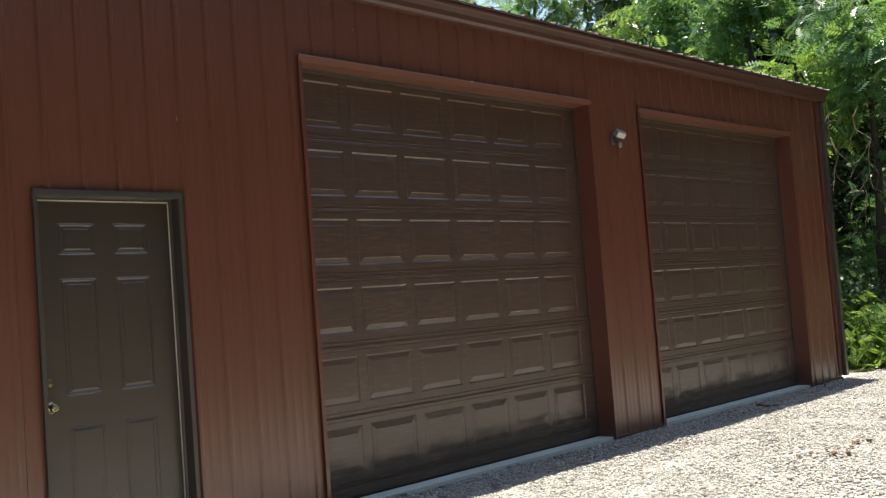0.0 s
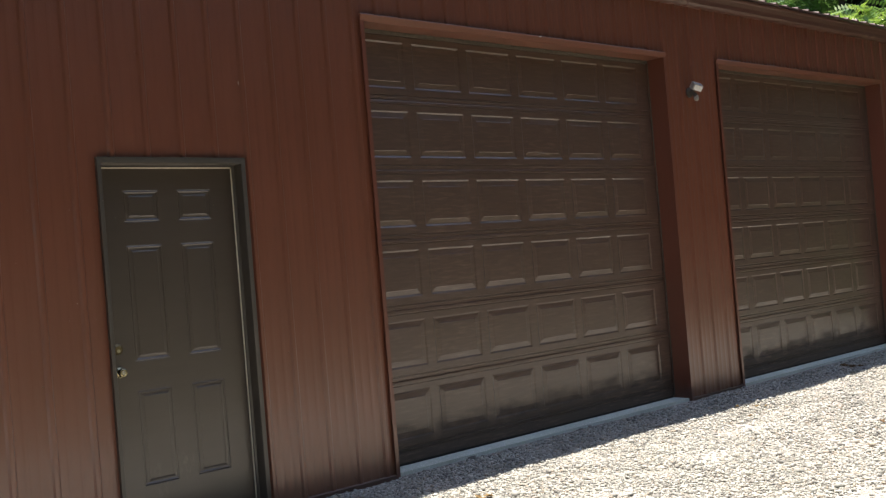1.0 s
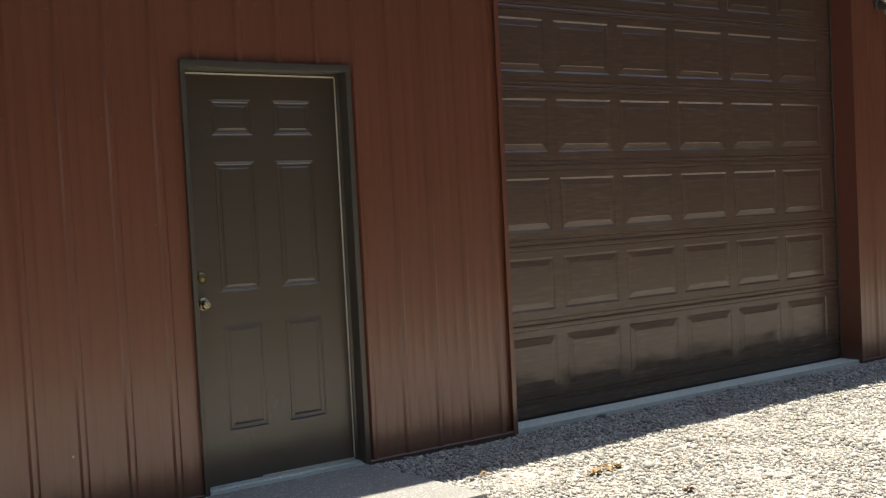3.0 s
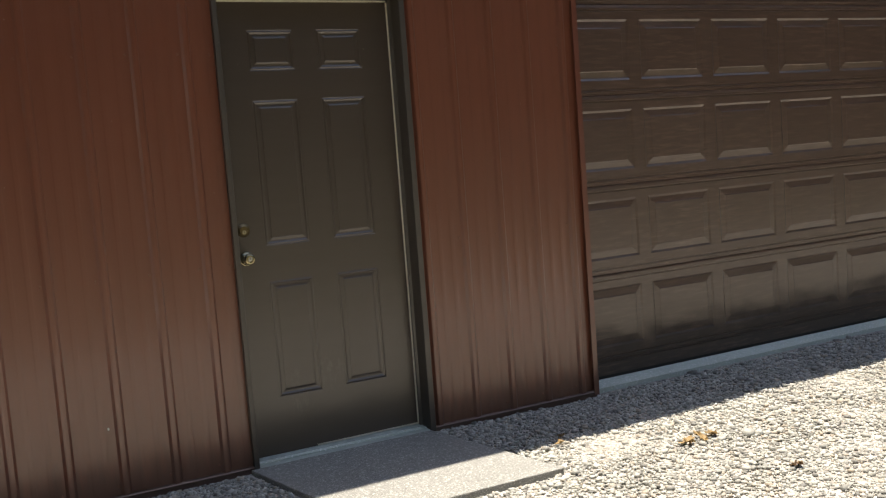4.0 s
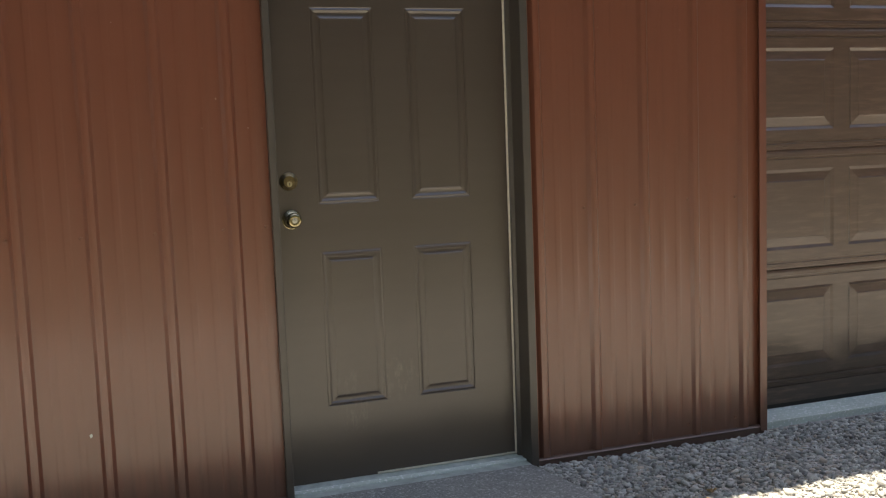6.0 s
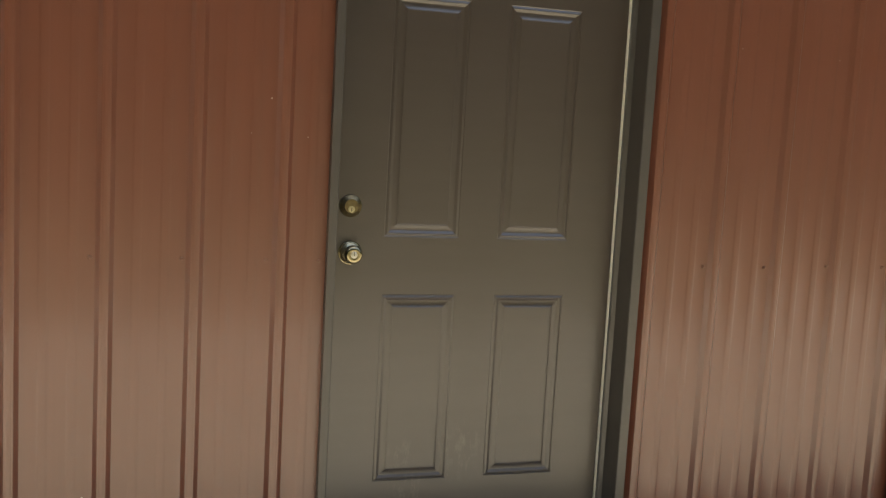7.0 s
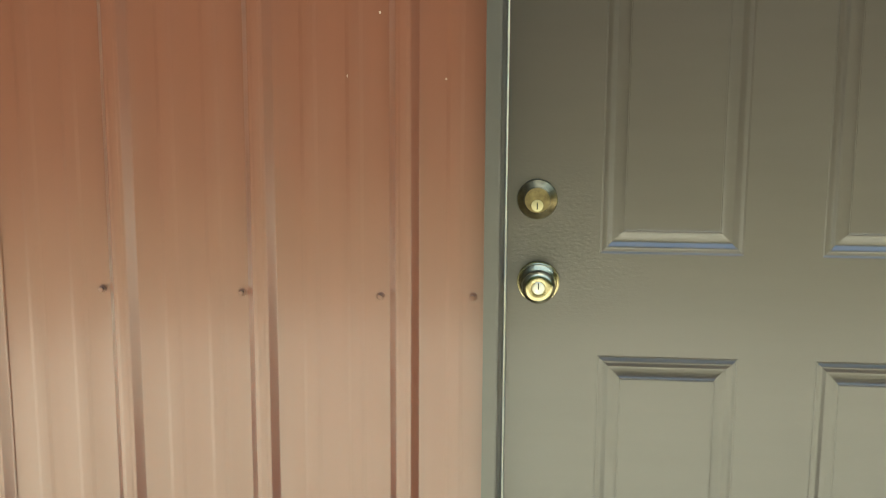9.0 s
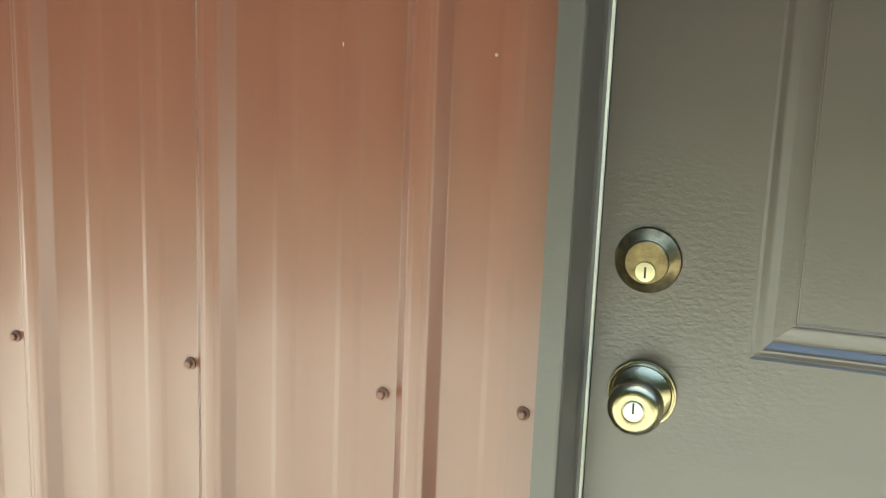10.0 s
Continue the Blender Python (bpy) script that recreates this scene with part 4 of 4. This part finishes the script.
tree(15.9, 2.9, 8.4, 4.4, 2.0, LOCUST, LEAF_A, 40, 57, 1, label="locust tree with feathery compound leaves beside the shop")
tree(17.3, -0.2, 8.8, 4.4, 2.3, LOCUST, LEAF_A, 46, 55, 2, label="locust tree with feathery compound leaves by the drive")
tree(13.6, 1.35, 5.5, 3.6, 0.80, LOCUST, LEAF_C, 16, 30, 11, label="slender young locust tree with bright feathery leaves")
tree(14.2, 0.40, 6.3, 4.3, 1.0, LOCUST, LEAF_A, 18, 40, 12, label="slender young locust tree with green feathery leaves")
tree(14.3, 4.0, 6.2, 3.8, 1.1, LOCUST, LEAF_C, 16, 43, 13, label="slender young locust tree with bright feathery leaves")
tree(15.0, 6.6, 7.0, 2.6, 2.0, LOCUST, LEAF_C, 42, 43, 3, label="bright green young tree behind the shop")
tree(11.4, 12.0, 8.6, 2.4, 3.0, LOCUST, LEAF_C, 46, 39, 4)
tree(7.4, 14.5, 9.0, 3.0, 3.0, MAPLE, LEAF_C, 46, 60, 5)
tree(17.4, 5.2, 8.4, 3.4, 2.3, MAPLE, LEAF_A, 60, 50, 6, label="green broadleaf tree behind the shop's corner")
tree(18.8, 2.0, 11.5, 4.2, 3.0, LOCUST, LEAF_B, 90, 47, 7, label="tall dark green broadleaf tree")
tree(15.6, 10.6, 10.0, 3.0, 3.0, LOCUST, LEAF_C, 50, 37, 8, label="tall bright green tree behind the shop")
tree(4.0, 16.0, 9.0, 4.0, 3.0, LOCUST, LEAF_A, 60, 31, 9)
tree(15.2, 9.4, 9.2, 3.0, 2.6, LOCUST, LEAF_A, 44, 34, 14, label="locust tree with feathery leaves behind the shop")
tree(20.5, 12.6, 12.0, 4.0, 3.4, LOCUST, LEAF_A, 78, 37, 15, label="tall green tree far behind the shop")
tree(12.8, 14.5, 11.0, 4.0, 3.0, LOCUST, LEAF_B, 40, 34, 16, label="tall green tree far behind the shop")
tree(19.5, 8.4, 9.2, 3.0, 2.6, LOCUST, LEAF_C, 52, 36, 10)


def bush(x, y, h, r, template, mat, per, seed):
    g = random.Random(seed)
    b = thing("bush", (x, y, -0.08))
    tagged(b, "leafy green undergrowth bush at the woods' edge", "bush", "undergrowth")
    bm = bmesh.new()
    cs = []
    for i in range(9):
        a, q = g.uniform(0, 6.28), r * math.sqrt(g.random())
        tip = (q * math.cos(a), q * math.sin(a), h * g.uniform(0.45, 1.0))
        tube(bm, [(0.15 * math.cos(a), 0.15 * math.sin(a), 0), (tip[0] * 0.6, tip[1] * 0.6, tip[2] * 0.6), tip], [0.014, 0.010, 0.005], 5)
        cs += [tip, (tip[0] * 0.8 + g.gauss(0, 0.1), tip[1] * 0.8 + g.gauss(0, 0.1), tip[2] * 0.55)]
    part("stems", bm, BARK, b)
    v, f = foliage(template, cs, (0.22, 0.22, 0.16), per, seed, 0.5, 1.0)
    o = new("leaves", big_mesh("leaves", v, f, mat, 4))
    o.parent = b


for i, (x, y, h, r, tm, mt) in enumerate(((12.75, 0.1, 0.85, 0.26, LOCUST, LEAF_C), (13.5, -0.4, 1.3, 0.5, MAPLE, LEAF_B), (13.4, 0.9, 1.5, 0.6, MAPLE, LEAF_B), (14.4, 0.1, 1.3, 0.8, LOCUST, LEAF_A), (14.6, -1.8, 1.2, 0.8, MAPLE, LEAF_B), (15.4, 1.8, 2.4, 1.0, MAPLE, LEAF_B), (16.2, -2.8, 1.6, 1.0, MAPLE, LEAF_B), (13.9, 3.2, 2.6, 0.9, MAPLE, LEAF_B), (14.0, 1.4, 3.0, 0.8, MAPLE, LEAF_B), (14.6, 0.6, 3.4, 0.9, LOCUST, LEAF_A), (16.6, 1.6, 3.4, 1.1, MAPLE, LEAF_B), (17.6, -0.6, 3.4, 1.2, MAPLE, LEAF_B))):
    bush(x, y, h, r, tm, mt, 15 if mt is LEAF_A else 24, 40 + i)

# pale hanging vines
for i, (x, y, z) in enumerate(((12.7, 0.55, 4.0), (12.9, 0.15, 3.9), (12.4, 0.75, 3.0))):
    g = random.Random(70 + i)
    bm = bmesh.new()
    p = [Vector((x, y, z))]
    for s in range(11):
        p.append(p[-1] + Vector((g.gauss(0, 0.04), g.gauss(0.01, 0.06), -0.17)))
    tube(bm, p, [0.0075 - 0.0004 * s for s in range(12)], 6)
    for s in (1, 3, 4, 6, 7, 9):
        q = [p[s]]
        for k in range(4):
            q.append(q[-1] + Vector((g.gauss(0, 0.05), g.gauss(-0.04 + 0.08 * (s % 2), 0.05), g.uniform(-0.16, -0.05))))
        tube(bm, q, [0.005, 0.0045, 0.004, 0.0032, 0.0025], 5)
    tagged(part("vine", bm, VINE_BARK), "bare pale vine hanging in front of dark foliage", "vine", "vines")

# woods all round, seen between the near trees and mirrored in the paint
# shade is coloured into most of these leaves, which keeps the reflections dim
g = np.random.default_rng(77)
n = 820
a = g.uniform(math.radians(180), math.radians(352), n)
rad = g.uniform(18, 25, n)
cen = np.stack([3 + rad * np.cos(a) * np.where(np.cos(a) < 0, 0.66, 1.0), rad * np.sin(a) * 0.8 - 2, g.uniform(0.07, 1, n) ** 0.8 * 15.0 * g.uniform(0.6, 1.0, n)], -1)
cen = cen[(cen[:, 0] > -6) | (cen[:, 1] < -4) | (cen[:, 2] > 4.5)]   # the drive leaves the clearing here
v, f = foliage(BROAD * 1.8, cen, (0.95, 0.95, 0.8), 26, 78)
woods = new("far_woods", big_mesh("far_woods", v, f, LEAF_SHADE, 4))
tagged(woods, "dense woods across the drive, shade put into leaf colour", "woods", kind="stuff")
for a0, a1, n, tall, mat, seed, label in ((-12, 30, 560, 15.5, LEAF_SHADE, 79, "dense woods beyond the drive's end, shade put into leaf colour"), (30, 118, 340, 7.6, LEAF_B, 81, "dense green summer woods behind the shop")):
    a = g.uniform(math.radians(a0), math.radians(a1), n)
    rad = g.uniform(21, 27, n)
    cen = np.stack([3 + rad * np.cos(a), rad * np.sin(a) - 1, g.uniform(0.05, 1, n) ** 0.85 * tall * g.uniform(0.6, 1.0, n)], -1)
    v, f = foliage(BROAD * 1.3 if mat == LEAF_SHADE else MAPLE * 2.0, cen, (0.9, 0.9, 0.7), 34, seed)
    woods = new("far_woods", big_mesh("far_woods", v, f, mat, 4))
    tagged(woods, label, "woods", kind="stuff")
n = 300
a = g.uniform(math.radians(-14), math.radians(44), n)
rad = g.uniform(16.5, 20, n)
cen = np.stack([3 + rad * np.cos(a), rad * np.sin(a) - 1, g.uniform(0.0, 1, n) * 4.6], -1)
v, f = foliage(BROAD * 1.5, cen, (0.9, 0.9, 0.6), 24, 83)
woods = new("far_woods", big_mesh("far_woods", v, f, LEAF_SHADE, 4))
tagged(woods, "undergrowth beneath the trees, deep shade put into leaf colour", "undergrowth", kind="stuff")
n = 160
a = g.uniform(math.radians(118), math.radians(178), n)
rad = g.uniform(22, 28, n)
cen = np.stack([3 + rad * np.cos(a) * 0.66, rad * np.sin(a) - 1, g.uniform(0.1, 1, n) * 11], -1)
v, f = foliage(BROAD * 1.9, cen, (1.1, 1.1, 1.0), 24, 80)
woods = new("far_woods", big_mesh("far_woods", v, f, LEAF_SHADE, 4))
tagged(woods, "dense woods beyond the shop, shade put into leaf colour", "woods", kind="stuff")
